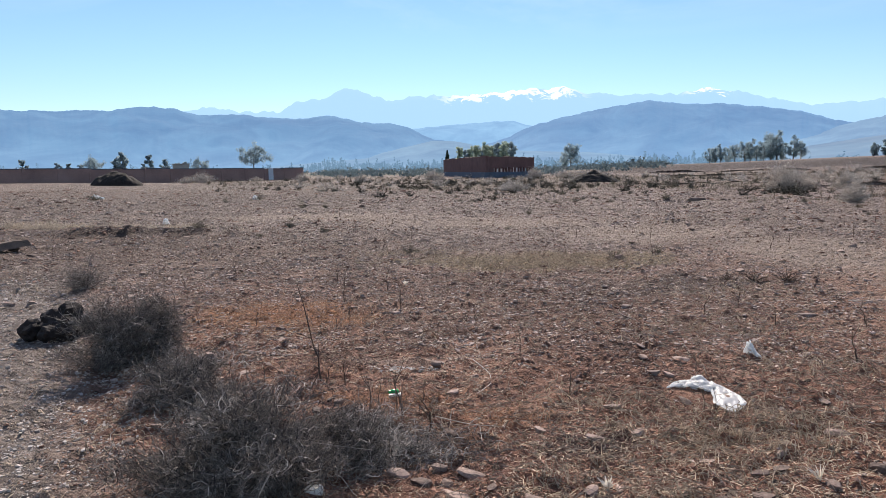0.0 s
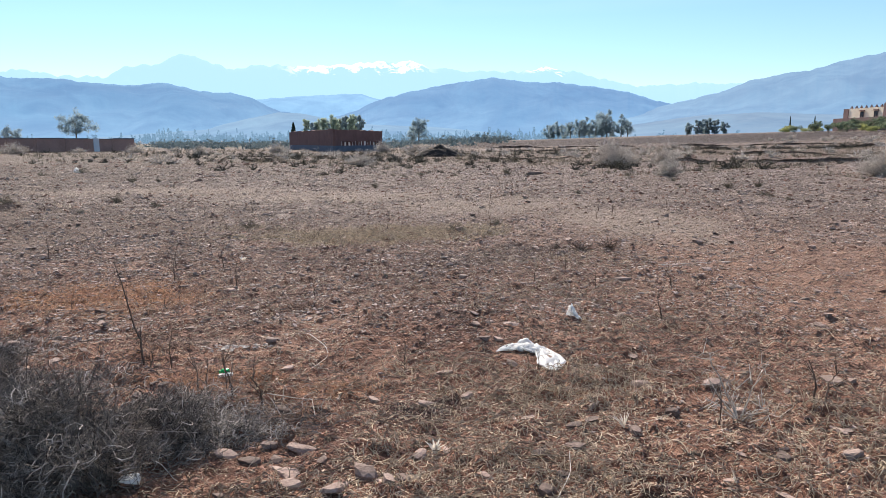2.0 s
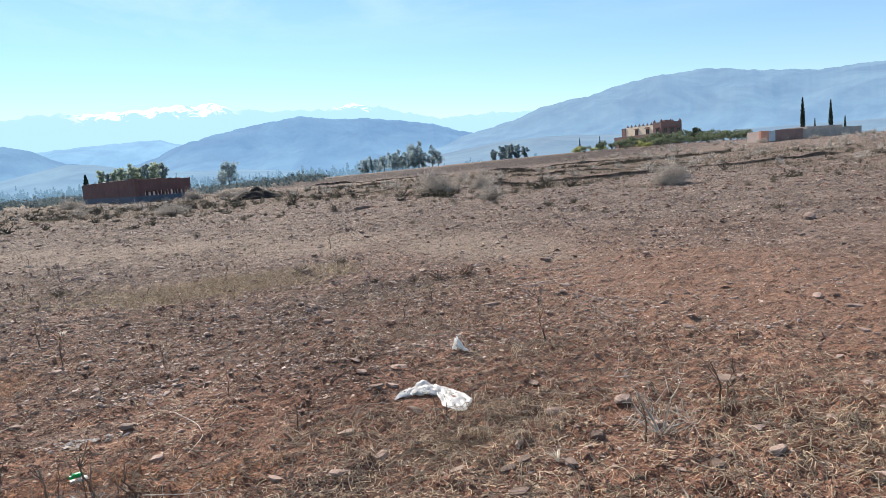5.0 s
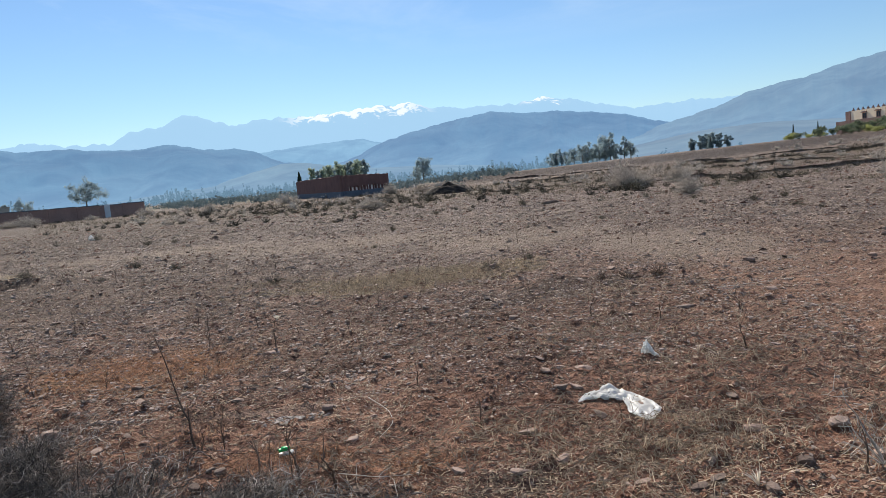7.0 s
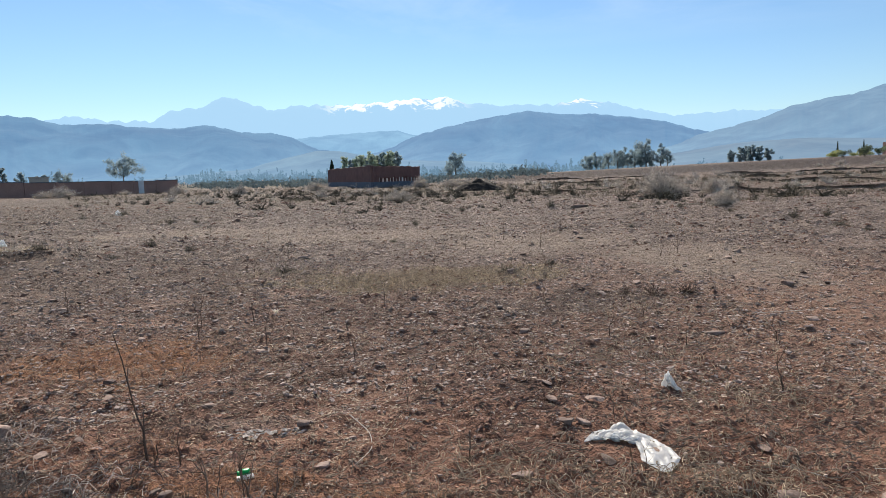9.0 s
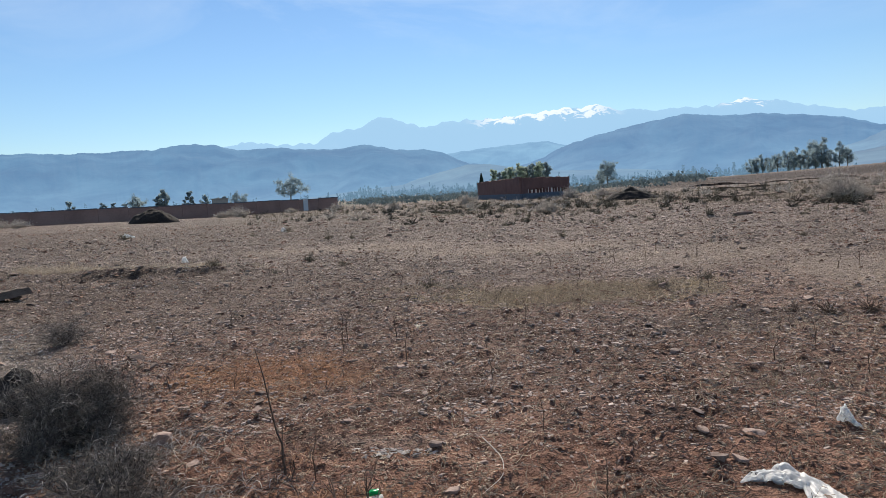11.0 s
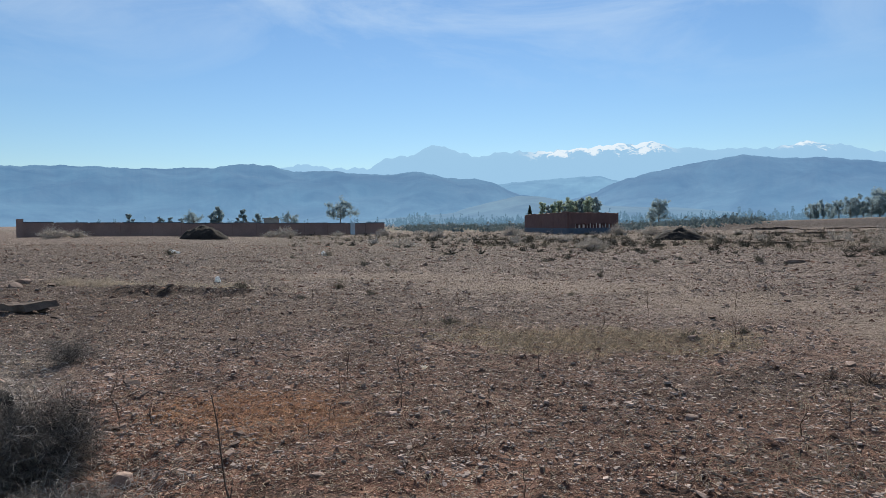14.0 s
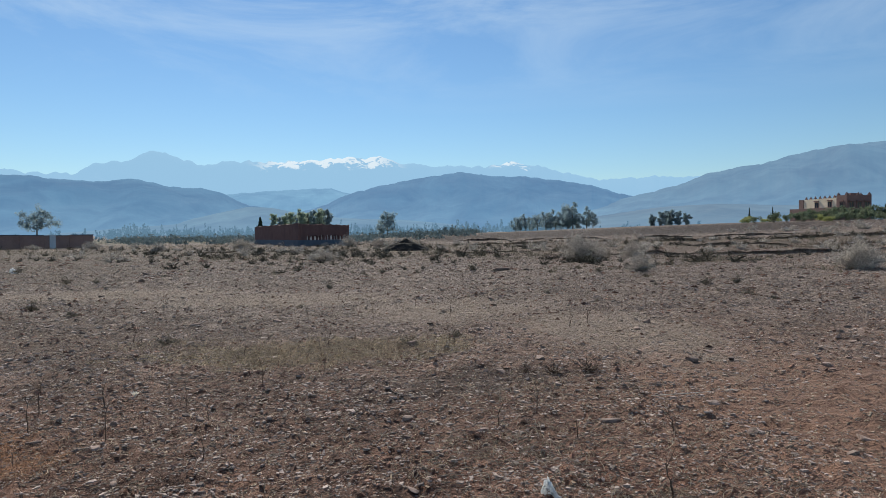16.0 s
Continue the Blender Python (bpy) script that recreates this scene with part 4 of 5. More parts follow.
# ---- dry plants ----
def dead_bush(tall, wide, seed, twigs, mat, thick=0.004, name="dead_bush", stems=26, pale=0):
    """A dead bush: woody stems from one root and a dense tangle of kinked twigs."""
    r = np.random.default_rng(seed)
    wood, fine, tips = [], [], []
    for k in range(stems):
        a, lean = r.uniform(0, 2 * np.pi), np.arccos(r.uniform(0.12, 1.0))
        reach = np.array([math.cos(a) * math.sin(lean) * wide / 2, math.sin(a) * math.sin(lean) * wide / 2, max(0.2, math.cos(lean)) * tall]) * r.uniform(0.6, 1.0)
        q = np.linspace(0, 1, 6)[:, None]
        path = reach * q + np.array([0, 0, 0.18 * tall]) * q * (1 - q) + r.normal(0, 0.025 * wide, (6, 3)) * q
        path[:, 2] = np.maximum(path[:, 2], 0.01)
        wood.append(tube(path, np.linspace(1.7, 0.6, 6) * thick, 4))
        tips.append(path[1:])
    tips = np.concatenate(tips)
    pick, slide = r.integers(0, len(tips) - 1, twigs), r.uniform(0, 1, (twigs, 1))
    same = np.linalg.norm(tips[pick + 1] - tips[pick], axis=1, keepdims=True) < 0.45 * (tall + wide / 2)
    starts = tips[pick] + (tips[pick + 1] - tips[pick]) * slide * same
    starts = starts + r.normal(0, 0.06, (twigs, 3)) * np.array([wide, wide, tall * 0.8])
    starts[:, 2] = np.abs(starts[:, 2]) + 0.01
    d = r.normal(size=(twigs, 3)) + 0.5 * starts / (np.linalg.norm(starts, axis=1, keepdims=True) + 1e-6)
    d[:, 2] += 0.25
    d *= (r.uniform(0.1, 0.3, (twigs, 1)) * 0.5 * (tall + wide / 2)) / np.linalg.norm(d, axis=1, keepdims=True)
    kink = r.normal(0, 0.24, (twigs, 3)) * np.linalg.norm(d, axis=1, keepdims=True)
    p0, p1, p2 = starts, starts + d * 0.5 + kink, starts + d + kink * r.uniform(-0.6, 1.2, (twigs, 1))
    for p in (p1, p2):
        p[:, 2] = np.maximum(p[:, 2], 0.008)
    w = np.cross(d, r.normal(size=(twigs, 3)))
    w *= thick * r.uniform(0.35, 0.8, (twigs, 1)) / (np.linalg.norm(w, axis=1, keepdims=True) + 1e-9)
    u = np.cross(d, w)
    u *= np.linalg.norm(w, axis=1, keepdims=True) / (np.linalg.norm(u, axis=1, keepdims=True) + 1e-9)
    corners = [p + o for p, s in ((p0, 1.0), (p1, 0.8), (p2, 0.4)) for o in (w * s, (-0.5 * w + 0.87 * u) * s, (-0.5 * w - 0.87 * u) * s)]
    verts = np.stack(corners, 1).reshape(-1, 3)
    one = np.array([[s * 3 + k, s * 3 + (k + 1) % 3, s * 3 + 3 + (k + 1) % 3, s * 3 + 3 + k] for s in range(2) for k in range(3)])
    faces = (np.arange(twigs)[:, None, None] * 9 + one[None]).reshape(-1, 4)
    ob = new(name)
    part("stem_base", from_arrays("stem_base", *join(wood), True), mat, ob)
    part("crown", from_arrays("crown", verts, faces), mat, ob)
    if pale:
        tagged(part("brushwood", from_arrays("brushwood", *join([bent_twig(starts[k], wide, thick * r.uniform(0.6, 1.0), r) for k in r.integers(0, twigs, pale)])), MAT_M, ob, "bleached bent twigs"), kind="stuff")
    return ob


def bent_twig(foot, wide, thick, r):
    """One twig that curls as it leaves the tangle."""
    d, turn = r.normal(size=3) * np.array([1, 1, 0.7]) + [0, 0, 0.2], r.normal(0, 0.8, 3)
    path = [np.array(foot) * np.array([1.05, 1.05, 1.08])]
    for _ in range(4):
        d = d / np.linalg.norm(d) + np.cross(d / np.linalg.norm(d), turn)
        path.append(path[-1] + d / np.linalg.norm(d) * 0.03 * r.uniform(0.6, 1.6))
    path = np.array(path)
    path[:, 2] = np.maximum(path[:, 2], 0.008)
    return tube(path, thick * np.array([1, 0.9, 0.8, 0.6, 0.3]), 3)


for x, y, tall, wide, seed, twigs, turn in ((-1.0, 3.25, 0.52, 1.2, 101, 15000, 0), (-0.55, 3.6, 0.34, 0.75, 106, 6000, 30), (-2.78, 5.42, 0.68, 1.05, 102, 12000, 40), (-1.95, 4.45, 0.36, 0.85, 103, 7000, 90), (-5.35, 8.75, 0.42, 0.9, 104, 1200, 10), (-3.55, 4.35, 0.16, 0.5, 105, 500, 70)):
    tagged(stand(dead_bush(tall, wide, seed, twigs, TWIG_M, 0.0026, pale=twigs // 14), x, y, turn), "dead grey tangled thorn bush beside the gravel track", "bush", "dead bushes along the track")
for x, y, tall, wide, seed, twigs, turn in ((-0.3, 3.64, 0.16, 0.7, 107, 1300, 20), (-0.5, 4.0, 0.18, 0.6, 108, 600, 50), (-1.45, 4.0, 0.15, 0.6, 109, 700, 130), (-2.1, 4.95, 0.18, 0.6, 110, 700, 200)):
    tagged(stand(dead_bush(tall, wide, seed, twigs, MAT_M, 0.003, "dead_bush", 16, pale=twigs // 14), x, y, turn), "low flattened dead bush of pale grey twigs", "bush", "dead bushes along the track")
sparse = dead_bush(0.66, 0.5, 106, 90, PALEBUSH_M, 0.0035, "dry_weed", 7)
tagged(stand(sparse, 2.5, 3.36), "tall sparse bleached dry weed on red soil", "weed")


def stalk(path, thick, side_shoots, seed, name="dry_stalk"):
    """A bare dry stalk with a few stubs of side shoots."""
    r = np.random.default_rng(seed)
    path = np.asarray(path, float)
    q = np.linspace(0, 1, 9)
    s = np.linspace(0, 1, len(path))
    line = np.stack([np.interp(q, s, path[:, k]) for k in range(3)], -1) + r.normal(0, 0.006, (9, 3)) * q[:, None]
    ob = part(name, from_arrays(name, *tube(line, thick * (1 - 0.65 * q), 5), True), STALK_M)
    for _ in range(side_shoots):
        k = r.integers(2, 8)
        d = r.normal(size=3) * 0.05
        d[2] = abs(d[2]) + 0.03
        part("shoot", from_arrays("shoot", *tube([line[k], line[k] + d * 0.6, line[k] + d * 1.2 + [0, 0, 0.01]], [thick * 0.45, thick * 0.35, thick * 0.15], 4), True), STALK_M, ob)
    return ob


tall_stalk = stalk([(0, 0, -0.03), (-0.03, 0.04, 0.18), (-0.1, 0.1, 0.36), (-0.22, 0.2, 0.72)], 0.009, 5, 3)
tagged(stand(tall_stalk, -1.04, 4.85), "tall bare leaning brown dry stalk", "stalk", "dry stalks")
kinds = [stalk([(0, 0, -0.02), (0.01, 0, 0.08), (-0.03, 0.01, 0.2)], 0.007, 2, 11), stalk([(0, 0, -0.02), (0.02, 0.01, 0.1), (0.07, 0, 0.18)], 0.008, 3, 12),
         stalk([(0, 0, -0.02), (-0.01, 0, 0.13), (0.01, 0.02, 0.28)], 0.005, 4, 13), stalk([(0, 0, -0.02), (0.0, 0.02, 0.05), (0.02, 0.03, 0.12)], 0.006, 1, 14)]
spots = [(-0.86, 4.84, 2, 1.0), (-1.58, 7.9, 2, 1.1), (-0.4, 8.5, 2, 0.9), (0.44, 5.55, 2, 0.8), (0.75, 4.57, 0, 0.8), (1.72, 5.09, 0, 0.7), (2.13, 5.6, 2, 0.6), (2.97, 5.3, 1, 1.1), (3.63, 6.5, 1, 0.9), (2.75, 11.4, 1, 1.1), (-0.56, 4.25, 0, 1.05),
         (-0.48, 4.18, 2, 0.8), (-0.38, 4.24, 2, 0.8), (-0.33, 4.19, 1, 1.1), (-0.13, 3.99, 1, 1.0), (2.98, 3.42, 0, 1.1), (3.12, 3.5, 1, 0.9), (1.56, 4.3, 0, 0.7), (1.62, 4.28, 2, 0.5), (-0.5, 4.1, 3, 1.0), (2.35, 3.3, 0, 0.9), (-1.0, 4.82, 3, 1.1), (-1.35, 6.6, 3, 1.0)]
srng = np.random.default_rng(55)
for _ in range(110):
    az, r = srng.uniform(-38, 45), 6.5 * (26 / 6.5) ** srng.uniform(0, 1)
    x, y = polar(az, r)
    if x > 3.6 and y < 12:
        continue
    spots.append((x, y, int(srng.integers(0, 4)), srng.uniform(0.6, 1.25)))
used = set()
for n, (x, y, kind, f) in enumerate(spots):
    ob = kinds[kind] if kind not in used else copy_thing(kinds[kind], Matrix.Identity(4))
    used.add(kind)
    tagged(stand(ob, x, y, n * 67 % 360, 1.1 * f if y < 4.6 else f, 0.0), "short brown dry weed stalk in the soil", "stalk", "dry stalks")

# low tufts and scrub over the field
tufts = [dead_bush(0.26, 0.7, 111, 240, SCRUB_M, 0.005, "scrub_tuft", 14), dead_bush(0.34, 0.5, 112, 200, SCRUB_M, 0.006, "scrub_tuft", 12), dead_bush(0.2, 0.6, 113, 220, SCRUB_M, 0.005, "scrub_tuft", 12)]
pale = [dead_bush(1.25, 2.0, 121, 2000, PALEBUSH_M, 0.01, "pale_bush", 60), dead_bush(1.0, 2.6, 122, 1900, PALEBUSH_M, 0.01, "pale_bush", 60), dead_bush(0.8, 2.2, 123, 1700, PALEBUSH_M, 0.01, "pale_bush", 60)]
tufts += [dead_bush(0.26, 0.6, 114, 60, SCRUB_M, 0.014, "scrub_tuft", 5), dead_bush(0.32, 0.5, 115, 60, DARKSCRUB_M, 0.015, "scrub_tuft", 5), dead_bush(0.3, 0.95, 116, 70, DARKSCRUB_M, 0.018, "scrub_tuft", 6), dead_bush(0.34, 0.8, 117, 50, STALK_M, 0.007, "scrub_tuft", 34)]
pale += [dead_bush(1.0, 2.2, 124, 190, PALEBUSH_M, 0.022, "pale_bush", 16), dead_bush(0.85, 2.4, 125, 190, PALEBUSH_M, 0.022, "pale_bush", 16)]
rows = [(3.42, 8.7, 6, 0.55), (3.8, 8.65, 6, 0.5), (3.15, 8.85, 6, 0.42), (-1.41, 12.42, 2, 0.9), (2.13, 11.2, 2, 0.8), (2.88, 11.73, 0, 0.7), (11.3, 18.7, 1, 0.9), (12.4, 18.9, 1, 0.9), (-5.5, 18.2, 1, 0.8), (-12.1, 17.8, 2, 1.0), (10.4, 41.5, 1, 2.4), (-20.6, 33.4, 2, 1.8), (-12.0, 33.9, 2, 1.4), (-7.2, 16.3, 2, 1.0), (-9.6, 16.5, 0, 0.9)]
for _ in range(620):
    az, r = srng.uniform(-24, 56), srng.uniform(27, 92) if srng.uniform() < 0.9 else srng.uniform(16, 30)
    if 8 < az < 36 and r > 82:
        continue
    if az < -4 and r < 45 and srng.uniform() < 0.75 or (r < 26 and srng.uniform() < 0.6):
        continue
    x, y = polar(az, r)
    rows.append((x, y, int(srng.integers(3, 6)) if r > 30 else int(srng.integers(0, 3)), srng.uniform(0.25, 0.8) * (1 + r / 90)))
for ax, ay, bx, by, count, size in ((12.0, 30.6, 14.3, 29.8, 9, 1.5), (17.3, 29.5, 19, 29.2, 6, 1.4), (46, 64, 60, 68, 26, 2.0), (34, 65, 43, 61, 16, 1.5), (60, 69, 72, 69, 16, 1.8), (27, 52, 43, 46.5, 14, 1.2), (-9, 55, 6, 54, 26, 1.4), (18, 33.5, 22, 33, 5, 1.2), (-16, 62, -4, 62, 16, 1.5), (0, 46, 12, 45, 14, 1.1)):
    for _ in range(count):
        f = srng.uniform(0, 1)
        rows.append((ax + (bx - ax) * f + srng.normal(0, 0.25), ay + (by - ay) * f + srng.normal(0, 0.5), 5 if srng.uniform() < 0.65 else 4, size * srng.uniform(0.5, 1.15)))
for _ in range(190):
    x, y = polar(srng.uniform(-13, 24), srng.uniform(36, 84))
    rows.append((x, y, int(srng.integers(3, 6)), srng.uniform(0.5, 1.5)))
rows.sort(key=lambda row: math.hypot(row[0], row[1]))


def joined_scrub(rows, kinds):
    """The far tufts, past counting, as one mesh."""
    pieces = []
    for n, (x, y, kind, f) in enumerate(rows):
        for data in (c.data for c in kinds[kind].children):
            co, loops = np.empty(3 * len(data.vertices)), np.empty(len(data.loops), int)
            data.vertices.foreach_get("co", co), data.loops.foreach_get("vertex_index", loops)
            a, co = radians(n * 47 % 360), co.reshape(-1, 3) * f
            pieces.append((np.stack([x + co[:, 0] * math.cos(a) - co[:, 1] * math.sin(a), y + co[:, 0] * math.sin(a) + co[:, 1] * math.cos(a), spot(x, y, 0.01) + co[:, 2]], -1), loops.reshape(-1, 4)))
    return from_arrays("field_scrub", *join(pieces))


far_rows = [row for row in rows[270:] if row[2] > 2]
for name, mat, label in (("field_scrub", SCRUB_M, "dry brown scrub over the far rough field"), ("dark_field_scrub", DARKSCRUB_M, "dark dry weeds over the far rough field")):
    chosen = [row for row in far_rows if (row[2] > 3) == (mat == DARKSCRUB_M)]
    tagged(part(name, joined_scrub(chosen, tufts), mat), label, "scrub", kind="stuff")
rows = rows[:270]
used = set()
for n, (x, y, kind, f) in enumerate(rows):
    ob = tufts[kind] if kind not in used else copy_thing(tufts[kind], Matrix.Identity(4))
    used.add(kind)
    tagged(stand(ob, x, y, n * 47 % 360, f, 0.01), "low dark dry weed tuft on the rough field" if kind > 3 else "low dry brown scrub tuft on the field", "scrub", "scrub tufts")
rows = [(13.7, 33.8, 0, 1.15), (14.6, 34.6, 1, 0.9), (16.2, 33.3, 0, 0.8), (12.1, 24.2, 0, 0.62), (19.75, 22.8, 0, 0.95), (20.5, 23.4, 0, 0.75)]
rows += [(*polar(az, r), k, f) for az, r, k, f in ((-24.4, 86, 1, 1.4), (-25.6, 87, 2, 1.1), (-16.6, 90, 2, 1.3), (-20.3, 93, 2, 0.9), (-11.9, 73, 0, 0.9), (-5.9, 82, 1, 1.3), (1.1, 43, 1, 0.75), (2.6, 78, 0, 1.1), (0.2, 44, 2, 0.7), (5.2, 80, 1, 1.2), (6.6, 84, 2, 1.3), (8.0, 76, 1, 1.0), (-41, 80, 1, 1.3), (-39.5, 82, 2, 1.2))]
for _ in range(150):
    az, r = srng.uniform(-18, 58), srng.uniform(46, 104)
    if az < -8 and srng.uniform() < 0.5 or (5.5 < az < 9.5 and r < 64) or (8 < az < 36 and r > 80):
        continue
    rows.append((*polar(az, r), int(srng.integers(3, 5)), srng.uniform(0.3, 0.85)))
for _ in range(60):
    rows.append((*polar(srng.uniform(33, 58), srng.uniform(95, 132)), int(srng.integers(3, 5)), srng.uniform(0.5, 1.1)))
used = set()
for n, (x, y, kind, f) in enumerate(rows):
    ob = pale[kind] if kind not in used else copy_thing(pale[kind], Matrix.Identity(4))
    used.add(kind)
    tagged(stand(ob, x, y, n * 59 % 360, f, 0.02), "rounded bleached dry bush on the field", "bush", "bleached bushes")

# the green hedge before the house
hedge = [shrub(2.2, 3.4, 131, HEDGE_M, 800, 0.16), shrub(2.4, 3.0, 132, HEDGE_M, 800, 0.16), shrub(1.6, 3.2, 133, LIME_M, 800, 0.14)]
rows = [(33.9 + 0.42 * k + 0.1 * math.sin(k * 5), 146 + 5 * math.sin(k * 2.3), 2 if k in (0, 1, 3, 4, 6, 12, 13) else k % 2, 0.68 + 0.2 * math.sin(k * 1.7)) for k in range(32)]
rows += [(38 + 0.55 * k, 158 + 3 * math.sin(k * 3.1), k % 2, 0.95 + 0.22 * math.sin(k * 2.9)) for k in range(16)]
used = set()
for n, (az, r, kind, f) in enumerate(rows):
    ob = hedge[kind] if kind not in used else copy_thing(hedge[kind], Matrix.Identity(4))
    used.add(kind)
    x, y = polar(az, r)
    tagged(stand(ob, x, y, n * 83 % 360, f), "yellow-green garden shrub before the house" if kind == 2 else "grey-green garden shrub before the house", "shrub", "shrubs before the house")


# ---- litter and rubbish ----
def stone_mesh(seed, flat):
    r = np.random.default_rng(seed)
    bm = bmesh.new()
    bmesh.ops.create_icosphere(bm, subdivisions=2, radius=1)
    cuts = [(Vector(r.normal(size=3)).normalized(), r.uniform(0.35, 0.7)) for _ in range(8)]
    cuts += [(Vector((r.normal(0, 0.16), r.normal(0, 0.16), 1)).normalized(), r.uniform(0.4, 0.55))]
    for v in bm.verts:
        for n, d in cuts:
            over = v.co.dot(n) - d
            if over > 0:
                v.co -= n * over
        v.co *= 1 + 0.08 * noise.noise(v.co * 3 + Vector((seed, 0, 0)))
        v.co = Vector((v.co.x * 1.25, v.co.y * 0.85, v.co.z * flat * 1.5))
    data = bpy.data.meshes.new("stone")
    bm.to_mesh(data)
    bm.free()
    return data


stones = [stone_mesh(s, f) for s, f in ((1, 0.35), (2, 0.5), (3, 0.28), (4, 0.6), (5, 0.4), (6, 0.3))]
for data in stones:
    data.materials.append(STONE_M)
laid = [(-0.18, 2.93, 0.045, 0), (1.33, 2.5, 0.075, 1), (0.52, 4.02, 0.05, 4), (-0.22, 5.3, 0.05, 3), (-1.74, 3.91, 0.07, 3), (-1.84, 3.93, 0.05, 4), (-1.88, 3.71, 0.05, 1), (-1.46, 3.28, 0.06, 4), (-5.59, 7.63, 0.08, 3), (-5.4, 7.7, 0.08, 1), (-2.26, 5.55, 0.08, 3), (4.57, 5.74, 0.06, 0), (0.44, 3.05, 0.085, 1), (-0.24, 3.37, 0.06, 0), (-0.36, 3.36, 0.05, 4), (0.14, 3.38, 0.07, 2), (0.72, 3.19, 0.05, 3), (0.07, 3.12, 0.08, 2), (0.1, 3.0, 0.06, 0), (1.22, 2.75, 0.06, 3), (2.74, 2.81, 0.05, 3), (2.47, 2.93, 0.06, 2), (3.35, 3.75, 0.08, 0), (1.39, 4.93, 0.06, 4), (1.41, 5.39, 0.06, 2),
        (2.18, 3.95, 0.065, 5), (0.32, 2.85, 0.07, 2), (0.55, 2.9, 0.05, 4), (-3.95, 7.93, 0.12, 1), (-3.02, 6.58, 0.085, 4), (-2.22, 5.52, 0.09, 3), (11.3, 9.5, 0.16, 3), (0.02, 3.3, 0.05, 1), (-0.02, 3.46, 0.055, 3), (0.25, 3.2, 0.045, 4), (0.62, 2.98, 0.05, 0), (-1.55, 4.0, 0.07, 4), (-1.62, 3.9, 0.05, 1),
        (7.9, 27.6, 0.3, 2), (9.0, 27.8, 0.2, 5), (-4.4, 8.2, 0.09, 0), (-4.2, 8.3, 0.06, 2), (-10.5, 13.2, 0.2, 1), (-13.5, 16.4, 0.25, 3), (-13.9, 16.9, 0.2, 1), (-13.2, 17.2, 0.22, 4), (-9.2, 12.5, 0.13, 4), (-9.6, 12.3, 0.14, 1), (-9.75, 12.75, 0.13, 3), (-8.6, 12.1, 0.1, 1)]
for _ in range(230):
    az, r = srng.uniform(-40, 52), 2.6 * (32 / 2.6) ** srng.uniform(0, 1)
    x, y = polar(az, r)
    laid.append((x, y, srng.uniform(0.022, 0.05) * (1 + r / 14), int(srng.integers(0, 6))))
for n, (x, y, size, kind) in enumerate(laid):
    ob = new("stone", stones[kind])
    ob.matrix_basis = pose(x, y, spot(x, y) + size * 0.1, 8 * math.sin(n * 3.3), 8 * math.cos(n * 1.7), n * 71 % 360) @ Matrix.Scale(size, 4)
    tagged(ob, "flat grey-brown field stone lying on the soil", "stone", "stones on the field")
rock = part("pale_rock", stone_mesh(9, 0.7), ROCK_M)
rock.matrix_basis = pose(-0.6, 3.08, spot(-0.6, 3.08) + 0.035, 10, 14, 30) @ Matrix.Scale(0.042, 4)
tagged(rock, "pale chalky rock at the foot of a dead bush", "rock")


def dung():
    ob = new("dung_heap")
    ob.matrix_basis = Matrix.Translation((-4.0, 6.15, spot(-4.0, 6.15))) @ Matrix.Diagonal((0.7, 0.7, 0.95, 1))
    for n, (x, y, z, s) in enumerate(((0, 0, 0.08, 0.2), (-0.28, -0.12, 0.06, 0.15), (0.22, -0.1, 0.07, 0.17), (0.08, 0.2, 0.2, 0.16), (-0.14, 0.16, 0.12, 0.17), (0.28, 0.18, 0.08, 0.14), (-0.42, 0.08, 0.04, 0.1), (0.05, -0.24, 0.05, 0.12))):
        bm = bmesh.new()
        bmesh.ops.create_icosphere(bm, subdivisions=3, radius=1)
        for v in bm.verts:
            v.co *= 1 + 0.35 * noise.noise(v.co * 2.1 + Vector((n * 5, 1, 2))) + 0.12 * noise.noise(v.co * 6 + Vector((n, 4, 2)))
            v.co = Vector((x, y, z)) + Vector((v.co.x * s, v.co.y * s, v.co.z * s * 0.75))
        part("lump", bm, DUNG_M, ob)
    return tagged(ob, "heap of dark lumpy dung beside a dead bush", "dung")


dung()


